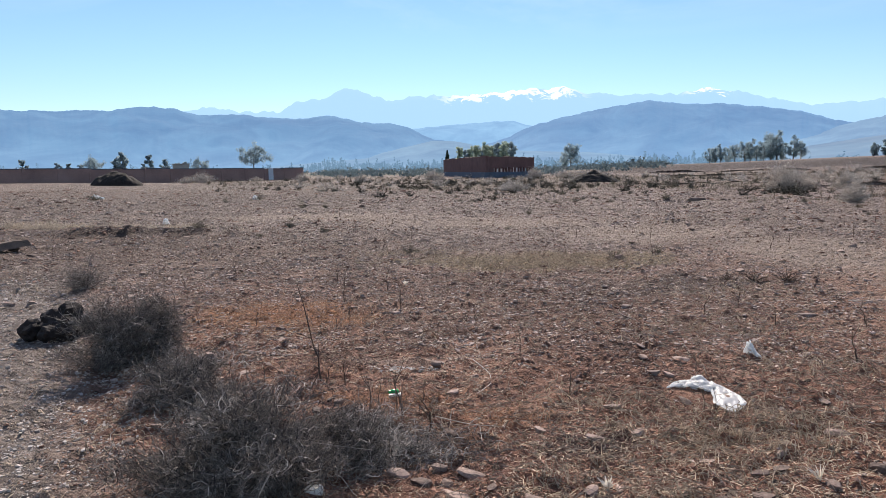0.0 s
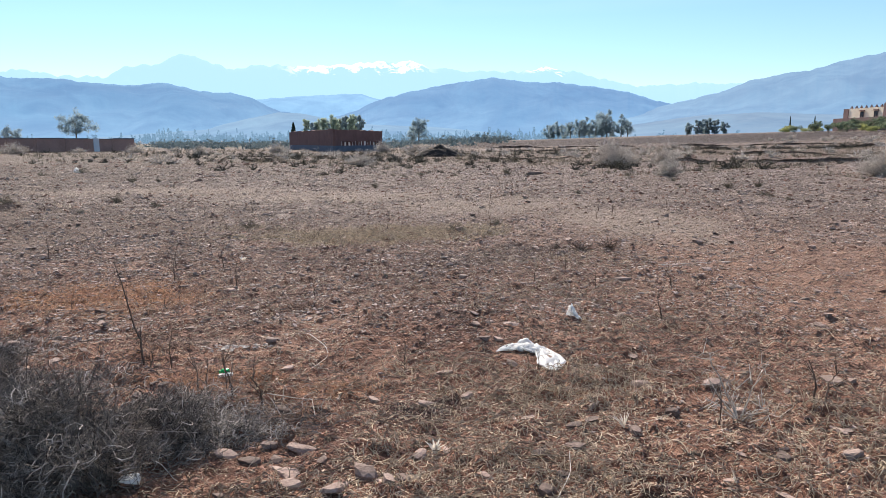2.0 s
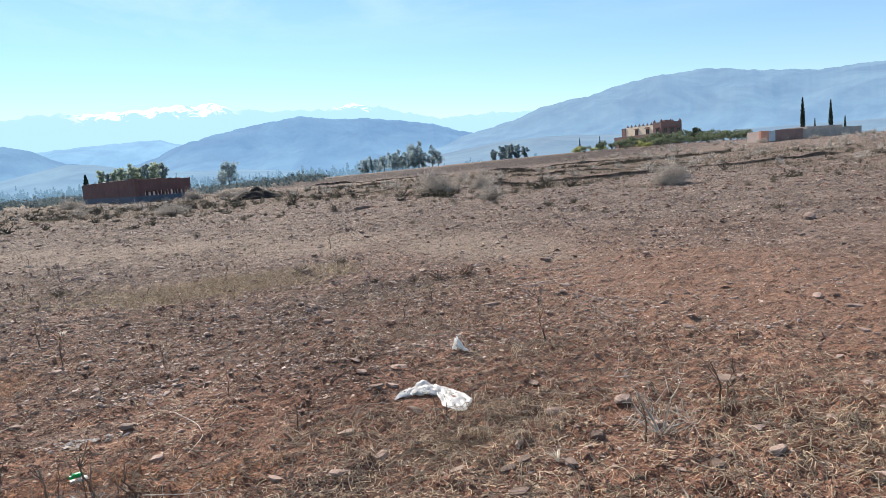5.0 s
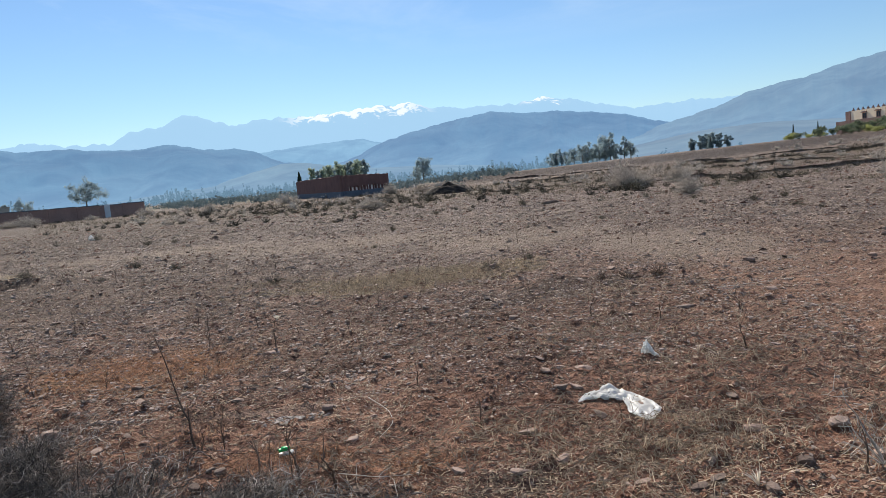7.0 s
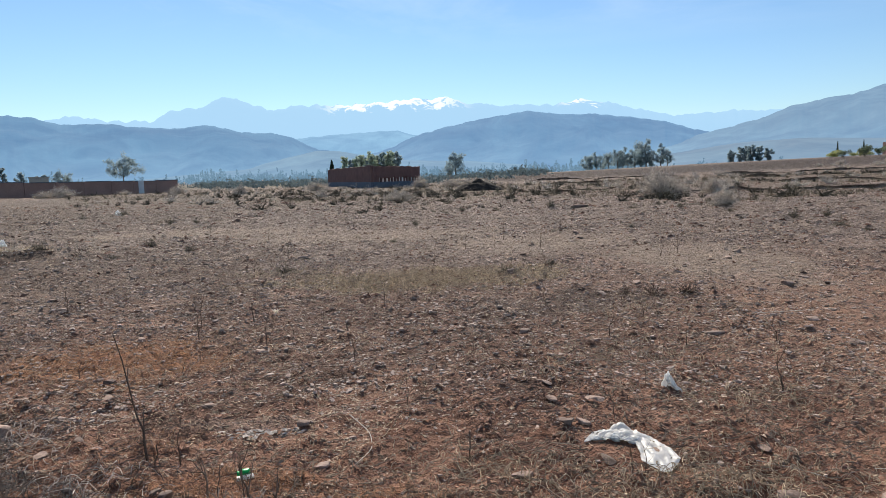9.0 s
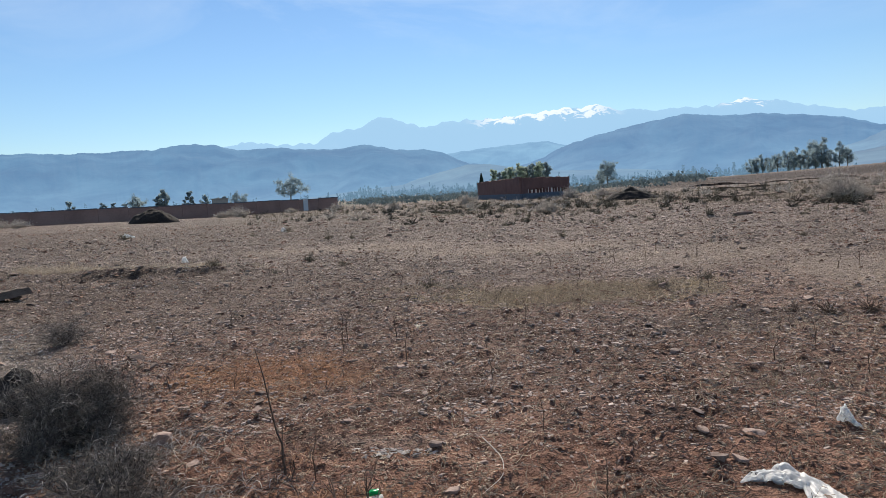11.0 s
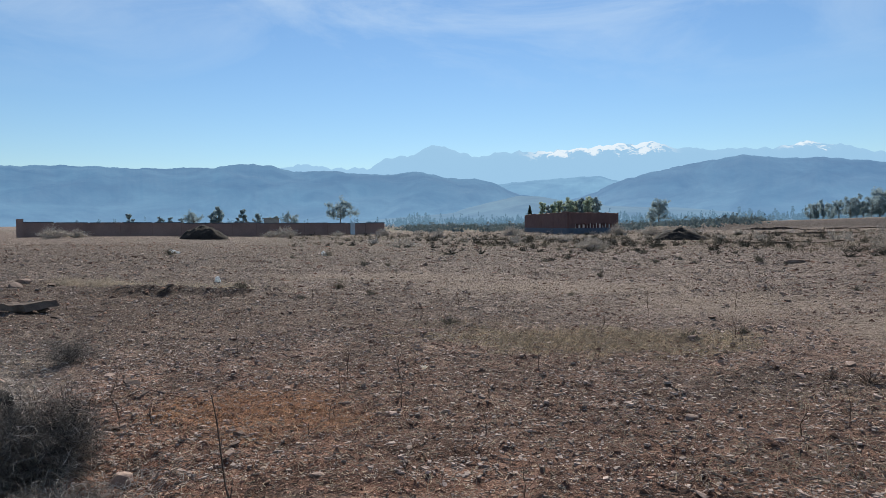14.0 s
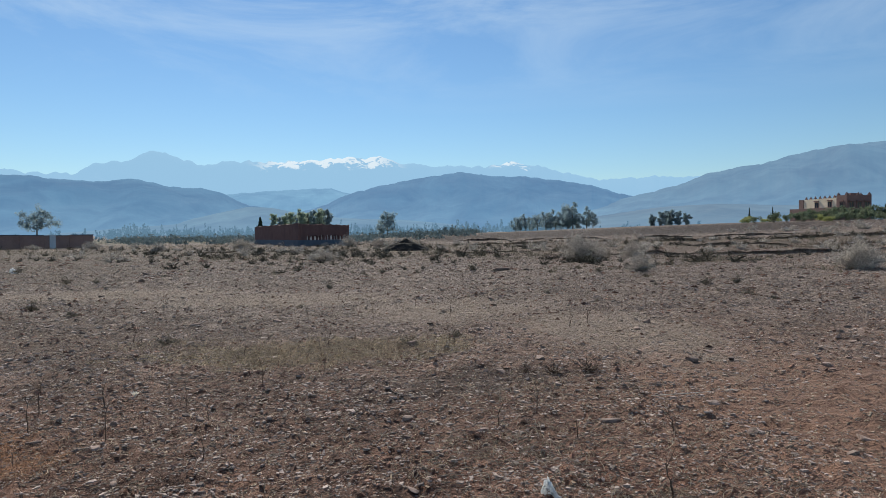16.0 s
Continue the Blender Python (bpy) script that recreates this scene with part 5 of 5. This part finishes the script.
def film(name, path, widths, heights, seed, mat, label, crumple=0.3):
    """Crumpled plastic film: a flattened, creased tube along a path that lies on the ground."""
    path = np.asarray(path, float)
    n, k = 90, 44
    q, s = np.linspace(0, 1, n), np.linspace(0, 1, len(path))
    line = np.stack([np.interp(q, s, path[:, a]) for a in range(2)], -1)
    for _ in range(3):
        line[1:-1] = (line[:-2] + 2 * line[1:-1] + line[2:]) / 4
    side = np.gradient(line, axis=0)
    side = np.stack([side[:, 1], -side[:, 0]], -1)
    side /= np.linalg.norm(side, axis=1, keepdims=True)
    a = np.linspace(0, 2 * np.pi, k, endpoint=False)
    u, v = np.meshgrid(q, a, indexing="ij")
    crease = fractal(u * 9 + seed, np.cos(v) * 2.2 + seed, seed, 4) - 0.5
    crease2 = np.abs(fractal(u * 7 + np.cos(v) * 1.5 + seed, np.cos(v) * 3 - u * 5, seed + 7, 3) - 0.45)
    w = np.interp(u, np.linspace(0, 1, len(widths)), widths) * (1 + 0.9 * crumple * crease)
    t = np.interp(u, np.linspace(0, 1, len(heights)), heights)
    x = line[:, None, 0] + side[:, None, 0] * w * np.cos(v) * 0.5
    y = line[:, None, 1] + side[:, None, 1] * w * np.cos(v) * 0.5
    z = np.maximum(0, t * (0.5 + 0.5 * np.sin(v)) * (1 + 2.2 * crumple * crease) - 0.16 * crease2 * (np.sin(v) > 0) * t / max(heights))
    cx, cy = path.mean(0)
    z = z + ground_at(x, y) + 0.008
    i, j = np.meshgrid(np.arange(n - 1), np.arange(k), indexing="ij")
    m = (j + 1) % k
    faces = np.stack([i * k + j, i * k + m, (i + 1) * k + m, (i + 1) * k + j], -1).reshape(-1, 4)
    ob = part(name, from_arrays(name, np.stack([x, y, z], -1).reshape(-1, 3), faces, True), mat)
    return tagged(ob, label, "plastic bag")


film("plastic_bag", [(1.42, 4.68), (1.52, 4.73), (1.64, 4.71), (1.74, 4.62), (1.75, 4.45), (1.72, 4.25)], [0.012, 0.07, 0.12, 0.15, 0.15, 0.12, 0.17, 0.2, 0.05], [0.008, 0.03, 0.042, 0.05, 0.045, 0.03, 0.03, 0.025, 0.008], 4, BAG_M, "crumpled white plastic bag lying on the soil", 0.2)
film("plastic_scrap", [(2.21, 5.51), (2.24, 5.47), (2.27, 5.42), (2.3, 5.38)], [0.02, 0.05, 0.035, 0.03, 0.01], [0.03, 0.12, 0.06, 0.025, 0.01], 8, BAG_M, "small crumpled scrap of white plastic film")
film("plastic_bag", [(-12.5, 34.2), (-12.3, 34.1), (-12.2, 34.2)], [0.08, 0.24, 0.2, 0.08], [0.08, 0.26, 0.2, 0.08], 12, BAG_M, "puffed white plastic bag out on the field")
film("plastic_bag", [(-9.72, 19.4), (-9.6, 19.36), (-9.52, 19.4)], [0.05, 0.15, 0.13, 0.05], [0.05, 0.2, 0.18, 0.05], 13, BAG_M, "small white plastic bag beside a grassy bank")
film("plastic_bag", [(-21.5, 34.6), (-21.0, 34.4), (-20.7, 34.5)], [0.08, 0.3, 0.2, 0.08], [0.08, 0.24, 0.16, 0.08], 14, BAG_M, "torn white plastic bag caught in scrub")


def bottle_piece():
    """A crushed green plastic bottle neck with a pale torn rim."""
    ob = new("crushed_bottle")
    ob.matrix_basis = pose(-0.46, 4.6, spot(-0.46, 4.6), 0, 0, 20) @ Matrix.Scale(0.48, 4)
    q = np.linspace(0, 1, 9)
    r = np.array([0.03, 0.034, 0.05, 0.06, 0.058, 0.062, 0.055, 0.06, 0.05])
    verts, faces = tube(np.stack([q * 0.13 - 0.065, 0 * q, 0 * q], -1), r, 14)
    verts[:, 2] = verts[:, 2] * 0.75 * (1 + 0.4 * (fractal(verts[:, 0] * 40, verts[:, 1] * 40, 3) - 0.5)) + 0.045
    part("shell", from_arrays("shell", verts, faces, True), GREEN_M, ob)
    verts, faces = tube([(-0.07, 0, 0), (-0.052, 0, 0)], [0.036, 0.036], 14)
    verts[:, 2] = verts[:, 2] * 0.75 + 0.045
    part("cap", from_arrays("cap", verts, faces, True), GREEN_M, ob)
    bm = bmesh.new()
    box(bm, -0.09, 0.1, -0.1, -0.055, 0.004, 0.04, 0.008)
    part("torn_rim", bm, BAG_M, ob, "pale torn plastic rim")
    return tagged(ob, "crushed bright green plastic bottle on the soil", "bottle")


bottle_piece()


def slab():
    """A broken concrete slab, propped on rubble."""
    bm = bmesh.new()
    box(bm, -0.55, 0.55, -0.42, 0.42, -0.06, 0.06, 0.05)
    bmesh.ops.subdivide_edges(bm, edges=bm.edges[:], cuts=4, use_grid_fill=True)
    for v in bm.verts:
        v.co += Vector((noise.noise(v.co * 6), noise.noise(v.co * 6 + Vector((3, 0, 0))), noise.noise(v.co * 6 + Vector((0, 7, 0))))) * 0.03
    ob = part("concrete_slab", bm, SLAB_M)
    ob.matrix_basis = pose(-9.5, 12.5, spot(-9.5, 12.5) + 0.15, 4, -5, -20) @ Matrix.Diagonal((0.85, 0.72, 0.95, 1))
    return tagged(ob, "broken concrete slab resting on rubble", "slab")


slab()


def branch(name, path, thick, mat, label, category, group=""):
    """A fallen branch or stem along a path of places above the ground."""
    pts = np.array([(x, y, spot(x, y) + z) for x, y, z in path])
    q, s = np.linspace(0, 1, 16), np.linspace(0, 1, len(pts))
    line = np.stack([np.interp(q, s, pts[:, a]) for a in range(3)], -1)
    for _ in range(2):
        line[1:-1] = (line[:-2] + 2 * line[1:-1] + line[2:]) / 4
    return tagged(part(name, from_arrays(name, *tube(line, thick * (1 - 0.5 * q), 6), True), mat), label, category, group)


for path, thick in (([(-0.62, 3.75, 0.16), (-0.45, 3.62, 0.1), (-0.28, 3.5, 0.02)], 0.006), ([(-0.85, 3.3, 0.22), (-0.6, 3.28, 0.2), (-0.35, 3.3, 0.16)], 0.005), ([(-0.72, 2.85, 0.25), (-0.78, 2.8, 0.1), (-0.7, 2.78, 0.03)], 0.008),
                    ([(0.06, 5.35, 0.03), (0.2, 5.1, 0.02), (0.22, 4.85, 0.02), (0.12, 4.62, 0.01)], 0.006), ([(2.25, 4.35, 0.01), (2.4, 4.2, 0.02), (2.5, 4.05, 0.01)], 0.006), ([(-0.12, 4.1, 0.01), (0.1, 4.02, 0.03), (0.3, 4.05, 0.01)], 0.005),
                    ([(1.25, 2.65, 0.01), (1.36, 2.8, 0.05), (1.4, 2.95, 0.08)], 0.005), ([(4.0, 7.6, 0.02), (4.4, 7.5, 0.03), (4.9, 7.55, 0.01)], 0.008)):
    branch("fallen_branch", path, 0.5 * thick, PALEBUSH_M, "thin pale weathered branch lying on the ground", "branch", "fallen branches")


def husk(x, y, size, turn, seed):
    """A pale dry husk: a fan of narrow blades from one foot."""
    r = np.random.default_rng(seed)
    ob = new("dry_husk")
    ob.matrix_basis = pose(x, y, spot(x, y), 0, 0, turn)
    for k in range(7):
        a, reach = radians(50 + 13 * k + r.uniform(-6, 6)), size * r.uniform(0.7, 1.1)
        d = np.array([math.cos(a), 0.35, 0.75 * math.sin(a)]) * reach
        w = np.array([0.004, 0.002, 0.0])
        verts = np.array([-w, w, d * 0.5 + w * 1.5 + [0, 0, 0.01], d * 0.5 - w * 1.5 + [0, 0, 0.01], d + w * 0.3, d - w * 0.3, -w + [0, 0.004, 0], w + [0, 0.004, 0], d * 0.5 + [0, 0.005, 0.012]])
        part("blade", from_arrays("blade", verts, [(0, 1, 2, 3), (3, 2, 4, 5), (6, 7, 2, 8)]), HUSK_M, ob)
    return tagged(ob, "pale dry husk of split blades on the soil", "husk", "dry husks")


for row in ((1.83, 3.33, 0.11, 20, 1), (0.8, 3.22, 0.09, -10, 2), (2.1, 2.7, 0.1, 60, 3), (-1.0, 9.0, 0.1, 0, 4)):
    husk(*row)

# ---- what nobody could count: straw, pebbles, clods, curled stems ----
lrng = np.random.default_rng(2024)


def strew(n, near, far, bare=0.35, seed=3, beaten=0.85):
    """Places over the near field, thinning with distance, in drifts with barer soil between."""
    az = np.radians(lrng.uniform(-46, 60, 3 * n))
    r = near * (far / near) ** lrng.uniform(0, 1, 3 * n)
    x, y = 0.4 + r * np.sin(az), 0.3 + r * np.cos(az)
    drift = fractal(x * 0.9 + seed, y * 0.9, seed, 4)
    path = ease((x - 3.4 - 0.05 * y) / 1.4) * ease((11 - y) / 4)
    for cx, cy, rx, ry in ((5.4, 11.3, 1.5, 2.8), (3.6, 15.5, 2.2, 2.2), (0.0, 19.0, 3.6, 1.8), (-5.2, 21.8, 4.2, 1.7)):
        path = np.maximum(path, 0.9 * ease(1.6 - 1.2 * np.hypot((x - cx) / rx, (y - cy) / ry)))
    keep = lrng.uniform(0, 1, 3 * n) < np.clip((drift - 0.36) * 4.5, bare, 1) * (1 - 0.85 * path)
    keep &= (np.hypot(x - 1.62, y - 4.5) > 0.2) & (lrng.uniform(0, 1, 3 * n) > beaten * ease((0.5 - x - 0.62 * y + 1.2 * (drift - 0.5)) / 0.7) * ease((11 - y) / 3))
    return x[keep][:n], y[keep][:n]


def ribbons(x, y, length, width, lift, curl, segs=3, flat=False):
    """Thin stems as folded strips: two faces across for thickness, bent along their length."""
    n = len(x)
    a = lrng.uniform(0, 2 * np.pi, n)
    bend = lrng.normal(0, curl, n)
    size = length * lrng.lognormal(0, 0.45, n)
    wide = width * lrng.uniform(0.6, 1.5, n)
    high = lift * np.abs(lrng.normal(0, 1, n))
    tip = lift * lrng.normal(0, 1, n)
    px, py, rows = x.copy(), y.copy(), []
    for k in range(segs + 1):
        f = k / segs
        turn = a + bend * f
        z = high * 4 * f * (1 - f) + np.maximum(tip, 0) * f
        base = ground_at(px, py) + 0.003
        sx, sy = -np.sin(turn) * wide * 0.5, np.cos(turn) * wide * 0.5
        rows.append(np.stack([np.stack([px + sx, py + sy, base + z], -1), np.stack([px, py, base + z + wide * 0.7], -1), np.stack([px - sx, py - sy, base + z], -1)], 1))
        px, py = px + np.cos(turn) * size / segs, py + np.sin(turn) * size / segs
    verts = np.stack(rows, 1).reshape(-1, 3)
    one = np.array([[k * 3 + e, k * 3 + e + 1 + flat, k * 3 + e + 4 + flat, k * 3 + e + 3] for k in range(segs) for e in range(1 if flat else 2)])
    return verts, (np.arange(n)[:, None, None] * 3 * (segs + 1) + one[None]).reshape(-1, 4)


def lumps(x, y, size, flat, sink, bedded=False):
    """Small angular stones or clods: jittered octahedra."""
    n = len(x)
    s = (0.5 * size + size * 0.05 * np.hypot(x, y)) * np.clip(lrng.lognormal(-0.25, 0.65, n), 0.25, 2.6)
    turn = lrng.uniform(0, 2 * np.pi, n)
    corner = np.array([(1, 0, 0), (0, 1, 0), (-1, 0, 0), (0, -1, 0), (0, 0, 1), (0, 0, -1)], float)
    v = corner[None] * lrng.uniform(0.55, 1.25, (n, 6, 1)) + lrng.normal(0, 0.16, (n, 6, 3))
    v = v * s[:, None, None] * np.array([1.5, 0.75, flat])
    c, d = np.cos(turn)[:, None], np.sin(turn)[:, None]
    vx, vy = v[..., 0] * c - v[..., 1] * d, v[..., 0] * d + v[..., 1] * c
    z = ground_at(x, y)[:, None] + v[..., 2] + (flat * s * (0.6 - sink))[:, None]
    verts = np.stack([vx + x[:, None], vy + y[:, None], z], -1).reshape(-1, 3)
    one = np.array([[0, 1, 4], [1, 2, 4], [2, 3, 4], [3, 0, 4], [1, 0, 5], [2, 1, 5], [3, 2, 5], [0, 3, 5]])
    one = one[:4] if bedded else one
    return verts, (np.arange(n)[:, None, None] * 6 + one[None]).reshape(-1, 3)


def plates(x, y, size, thick, lean):
    """Flat shards: irregular four-cornered plates, each tipped a little, with a sheer edge all round."""
    n = len(x)
    s = (0.5 * size + size * 0.06 * np.hypot(x, y)) * np.clip(lrng.lognormal(-0.3, 0.55, n), 0.3, 2.4)
    turn, slim = lrng.uniform(0, 2 * np.pi, n), lrng.uniform(0.45, 0.9, n)
    tx, ty, high = lrng.normal(0, lean, n), lrng.normal(0, lean, n), thick * s * lrng.uniform(0.6, 1.5, n)
    base, low, top = ground_at(x, y), [], []
    for k in range(4):
        a = k * np.pi / 2 + lrng.uniform(-0.5, 0.5, n)
        u, v = s * np.cos(a) * lrng.uniform(0.7, 1.2, n), s * slim * np.sin(a) * lrng.uniform(0.7, 1.2, n)
        dx, dy = u * np.cos(turn) - v * np.sin(turn), u * np.sin(turn) + v * np.cos(turn)
        low.append(np.stack([x + dx, y + dy, base - 0.4 * high], -1))
        top.append(np.stack([x + 0.86 * dx, y + 0.86 * dy, base + high + dx * tx + dy * ty], -1))
    verts = np.stack(low + top, 1).reshape(-1, 3)
    one = np.array([[4, 5, 6, 7], [0, 1, 5, 4], [1, 2, 6, 5], [2, 3, 7, 6], [3, 0, 4, 7]])
    return verts, (np.arange(n)[:, None, None] * 8 + one[None]).reshape(-1, 4)


def within(cx, cy, rx, ry, n):
    a, r = lrng.uniform(0, 2 * np.pi, n), np.sqrt(lrng.uniform(0, 1, n)) * lrng.uniform(0.7, 1.25, n)
    return cx + rx * r * np.cos(a), cy + ry * r * np.sin(a)


def around(cx, cy, rx, ry, n):
    """Places that thin out softly from a middle."""
    return cx + rx * 0.62 * lrng.normal(size=n), cy + ry * 0.62 * lrng.normal(size=n)


def litter(name, mesh, mat, label, category):
    tagged(part(name, from_arrays(name, *mesh), mat), label, category, kind="stuff")


litter("straw_litter", ribbons(*strew(24000, 2.2, 26, 0.08, 3), 0.04, 0.0038, 0.006, 1.0, 2, True), STRAW_M, "pale broken straw and stubble strewn over the soil", "straw")
litter("curled_stems", ribbons(*strew(9500, 2.2, 13, 0.03, 8), 0.06, 0.0036, 0.016, 2.8, 4), STEM_M, "dry curled weed stems matted on the soil", "straw")
litter("brown_stems", ribbons(*strew(6000, 2.2, 16, 0.1, 12), 0.07, 0.0034, 0.014, 1.8, 4), STALK_M, "dark brown weed stems matted on the soil", "straw")
litter("pebbles", lumps(*strew(12000, 2.2, 14, 0.4, 17), 0.009, 0.5, 0.3), PEBBLE_M, "small grey-brown pebbles strewn over the field", "pebbles")
x, y = strew(30000, 3.2, 12, 0.3, 27)
few = lrng.uniform(0, 1, len(x)) < 0.12 + 0.88 * ease((np.hypot(x, y) - 4.2) / 2.2)
litter("flat_chips", plates(x[few], y[few], 0.0125, 0.26, 0.14), CHIP_M, "flat pale stone chips strewn over the soil", "pebbles")
litter("field_chips", plates(*strew(66000, 5.6, 42, 0.4, 28), 0.0165, 0.26, 0.12), CHIP_M, "flat grey-brown stone chips covering the trodden field", "pebbles")
litter("brown_chips", plates(*strew(22000, 2.3, 22, 0.35, 37), 0.0105, 0.45, 0.2), CRUST_M, "flat red-brown crusts of broken soil", "clods")
litter("dark_clods", lumps(*strew(16000, 5.0, 55, 0.16, 29), 0.019, 0.55, 0.62, True), CLOD_M, "dry dark clods of soil on the field", "clods")
litter("field_clods", lumps(*strew(14000, 13.0, 60, 0.15, 31), 0.019, 0.5, 0.62, True), CLOD_M, "flat dark clods over the trodden field", "clods")
litter("soil_clods", lumps(*strew(32000, 2.2, 12, 0.4, 21), 0.009, 0.7, 0.4, True), CRUST_M, "crumbled red-brown clods of soil", "clods")
x, y = strew(60000, 2.2, 12, 0.6, 41, 0.0)
verge = (x + 0.62 * y + 1.2 * (fractal(x * 0.9, y * 0.9, 41, 4) - 0.5) < 0.55) & (y < 11)
litter("track_gravel", plates(x[verge], y[verge], 0.012, 0.35, 0.16), SHARD_M, "loose grey gravel over the track", "gravel")
x, y = np.concatenate([np.stack(around(*row), 1) for row in ((1.9, 4.05, 0.55, 0.35, 450), (1.45, 3.75, 0.5, 0.35, 350), (2.5, 2.65, 0.55, 0.3, 200), (3.35, 2.75, 0.5, 0.3, 350), (1.5, 2.9, 0.5, 0.3, 250), (2.7, 5.2, 0.6, 0.35, 300), (3.0, 3.3, 0.4, 0.3, 200), (0.95, 4.4, 0.35, 0.25, 150), (2.1, 6.4, 0.9, 0.5, 350), (3.2, 8.1, 0.9, 0.5, 350))]).T
litter("wiry_grass", ribbons(x, y, 0.08, 0.0034, 0.026, 2.8, 5), STRAW_M, "wiry curled dry grass in loose mats", "grass")
x, y = np.concatenate([np.stack(around(*row), 1) for row in ((-2.1, 7.25, 0.9, 0.6, 2600), (-1.3, 6.9, 0.4, 0.3, 250), (-0.55, 4.5, 0.5, 0.22, 420), (0.35, 4.25, 0.32, 0.2, 150), (-1.1, 5.1, 0.35, 0.25, 250), (0.05, 3.85, 0.3, 0.18, 130))]).T
litter("orange_weed", ribbons(x, y, 0.036, 0.003, 0.014, 1.6, 3), ORANGE_M, "fine orange dried ground weed in patches", "weed")
x, y = np.concatenate([np.stack(within(*row), 1) for row in ((1.0, 11.1, 2.0, 1.0, 3400), (-1.2, 12.3, 1.0, 0.5, 400))]).T
litter("dry_grass", ribbons(x, y, 0.08, 0.004, 0.035, 1.0, 3), STRAW_M, "thin yellowed dry grass in patches", "grass")
x, y = np.concatenate([np.stack(within(*row), 1) for row in ((-9.3, 17.1, 2.6, 0.45, 3800), (-12.3, 17.6, 1.2, 0.5, 1200))]).T
litter("bank_grass", ribbons(x, y, 0.11, 0.006, 0.07, 1.0, 3), BANKGRASS_M, "bleached dry grass along a low bank", "grass")
x, y = np.concatenate([np.stack(within(*row), 1) for row in ((-0.5, 3.7, 0.7, 0.4, 900), (-1.5, 4.6, 0.8, 0.5, 350), (-2.3, 5.5, 0.7, 0.5, 600), (-0.15, 3.75, 0.4, 0.3, 420))]).T
litter("fallen_twigs", ribbons(x, y, 0.09, 0.0026, 0.016, 1.4, 3), TWIG_M, "fallen grey twigs round the dead bushes", "twigs")


def far_growth(n):
    """Dry grass and weeds over the rough field beyond the trodden ground: upright bent blades in clumps."""
    az, r = np.radians(lrng.uniform(-24, 60, n)), lrng.uniform(27, 115, n)
    x, y = 0.4 + r * np.sin(az), 0.3 + r * np.cos(az)
    clump = fractal(x * 0.16, y * 0.3, 44, 4) + 0.18 * ease((r - 35) / 25) - 0.3 * ease((-6 - np.degrees(az)) / 8) * ease((70 - r) / 20)
    keep = (clump > 0.55) & ~((r > 80) & (az > 0.14) & (az < 0.63))
    x, y = x[keep], y[keep]
    x, y = np.repeat(x, 9) + lrng.normal(0, 0.22, 9 * len(x)), np.repeat(y, 9) + lrng.normal(0, 0.22, 9 * len(y))
    return ribbons(x, y, 0.2, 0.011, 0.12, 1.3, 2, True)


litter("rough_grass", far_growth(8500), SCRUB_M, "bleached dry grass and weeds over the rough field", "grass")
x, y = np.concatenate([np.stack(within(*row), 1) for row in ((-0.5, 5.25, 0.28, 0.09, 150), (-7.6, 16.1, 0.5, 0.15, 40))]).T
litter("pale_shards", lumps(x, y, 0.015, 0.35, 0.3), SHARD_M, "pale grey crumbled shards lying in a patch", "shards")
x, y = np.concatenate([np.stack(within(*row), 1) for row in ((-0.2, 3.75, 0.4, 0.3, 150), (-0.75, 3.75, 0.5, 0.3, 120), (-1.5, 4.5, 0.6, 0.4, 150), (-2.2, 5.3, 0.5, 0.35, 130))]).T
litter("bleached_twigs", ribbons(x, y, 0.1, 0.0026, 0.03, 1.6, 4), PALEBUSH_M, "bleached broken twigs round the dead bushes", "twigs")


def underfoot(n):
    """Places all round where the walker stands, out to a few metres."""
    a, r = lrng.uniform(0, 2 * np.pi, n), 5.5 * np.sqrt(lrng.uniform(0, 1, n))
    x, y = 0.4 + r * np.sin(a), 0.3 + r * np.cos(a)
    keep = (np.abs(np.arctan2(x - 0.4, y - 0.3) - 0.12) > 0.95) | (r < 2.3)
    keep &= fractal(x * 0.9 + 3, y * 0.9, 3, 4) > 0.42 + 0.1 * lrng.normal(size=n)
    return x[keep], y[keep]


litter("trodden_straw", ribbons(*underfoot(12000), 0.042, 0.0032, 0.006, 0.7, 2, True), STRAW_M, "broken straw trodden into the soil", "straw")
litter("trodden_pebbles", lumps(*underfoot(9000), 0.011, 0.5, 0.3), PEBBLE_M, "small pebbles trodden into the soil", "pebbles")
litter("trodden_clods", lumps(*underfoot(9000), 0.014, 0.55, 0.62, True), CLOD_M, "crumbled clods trodden into the soil", "clods")
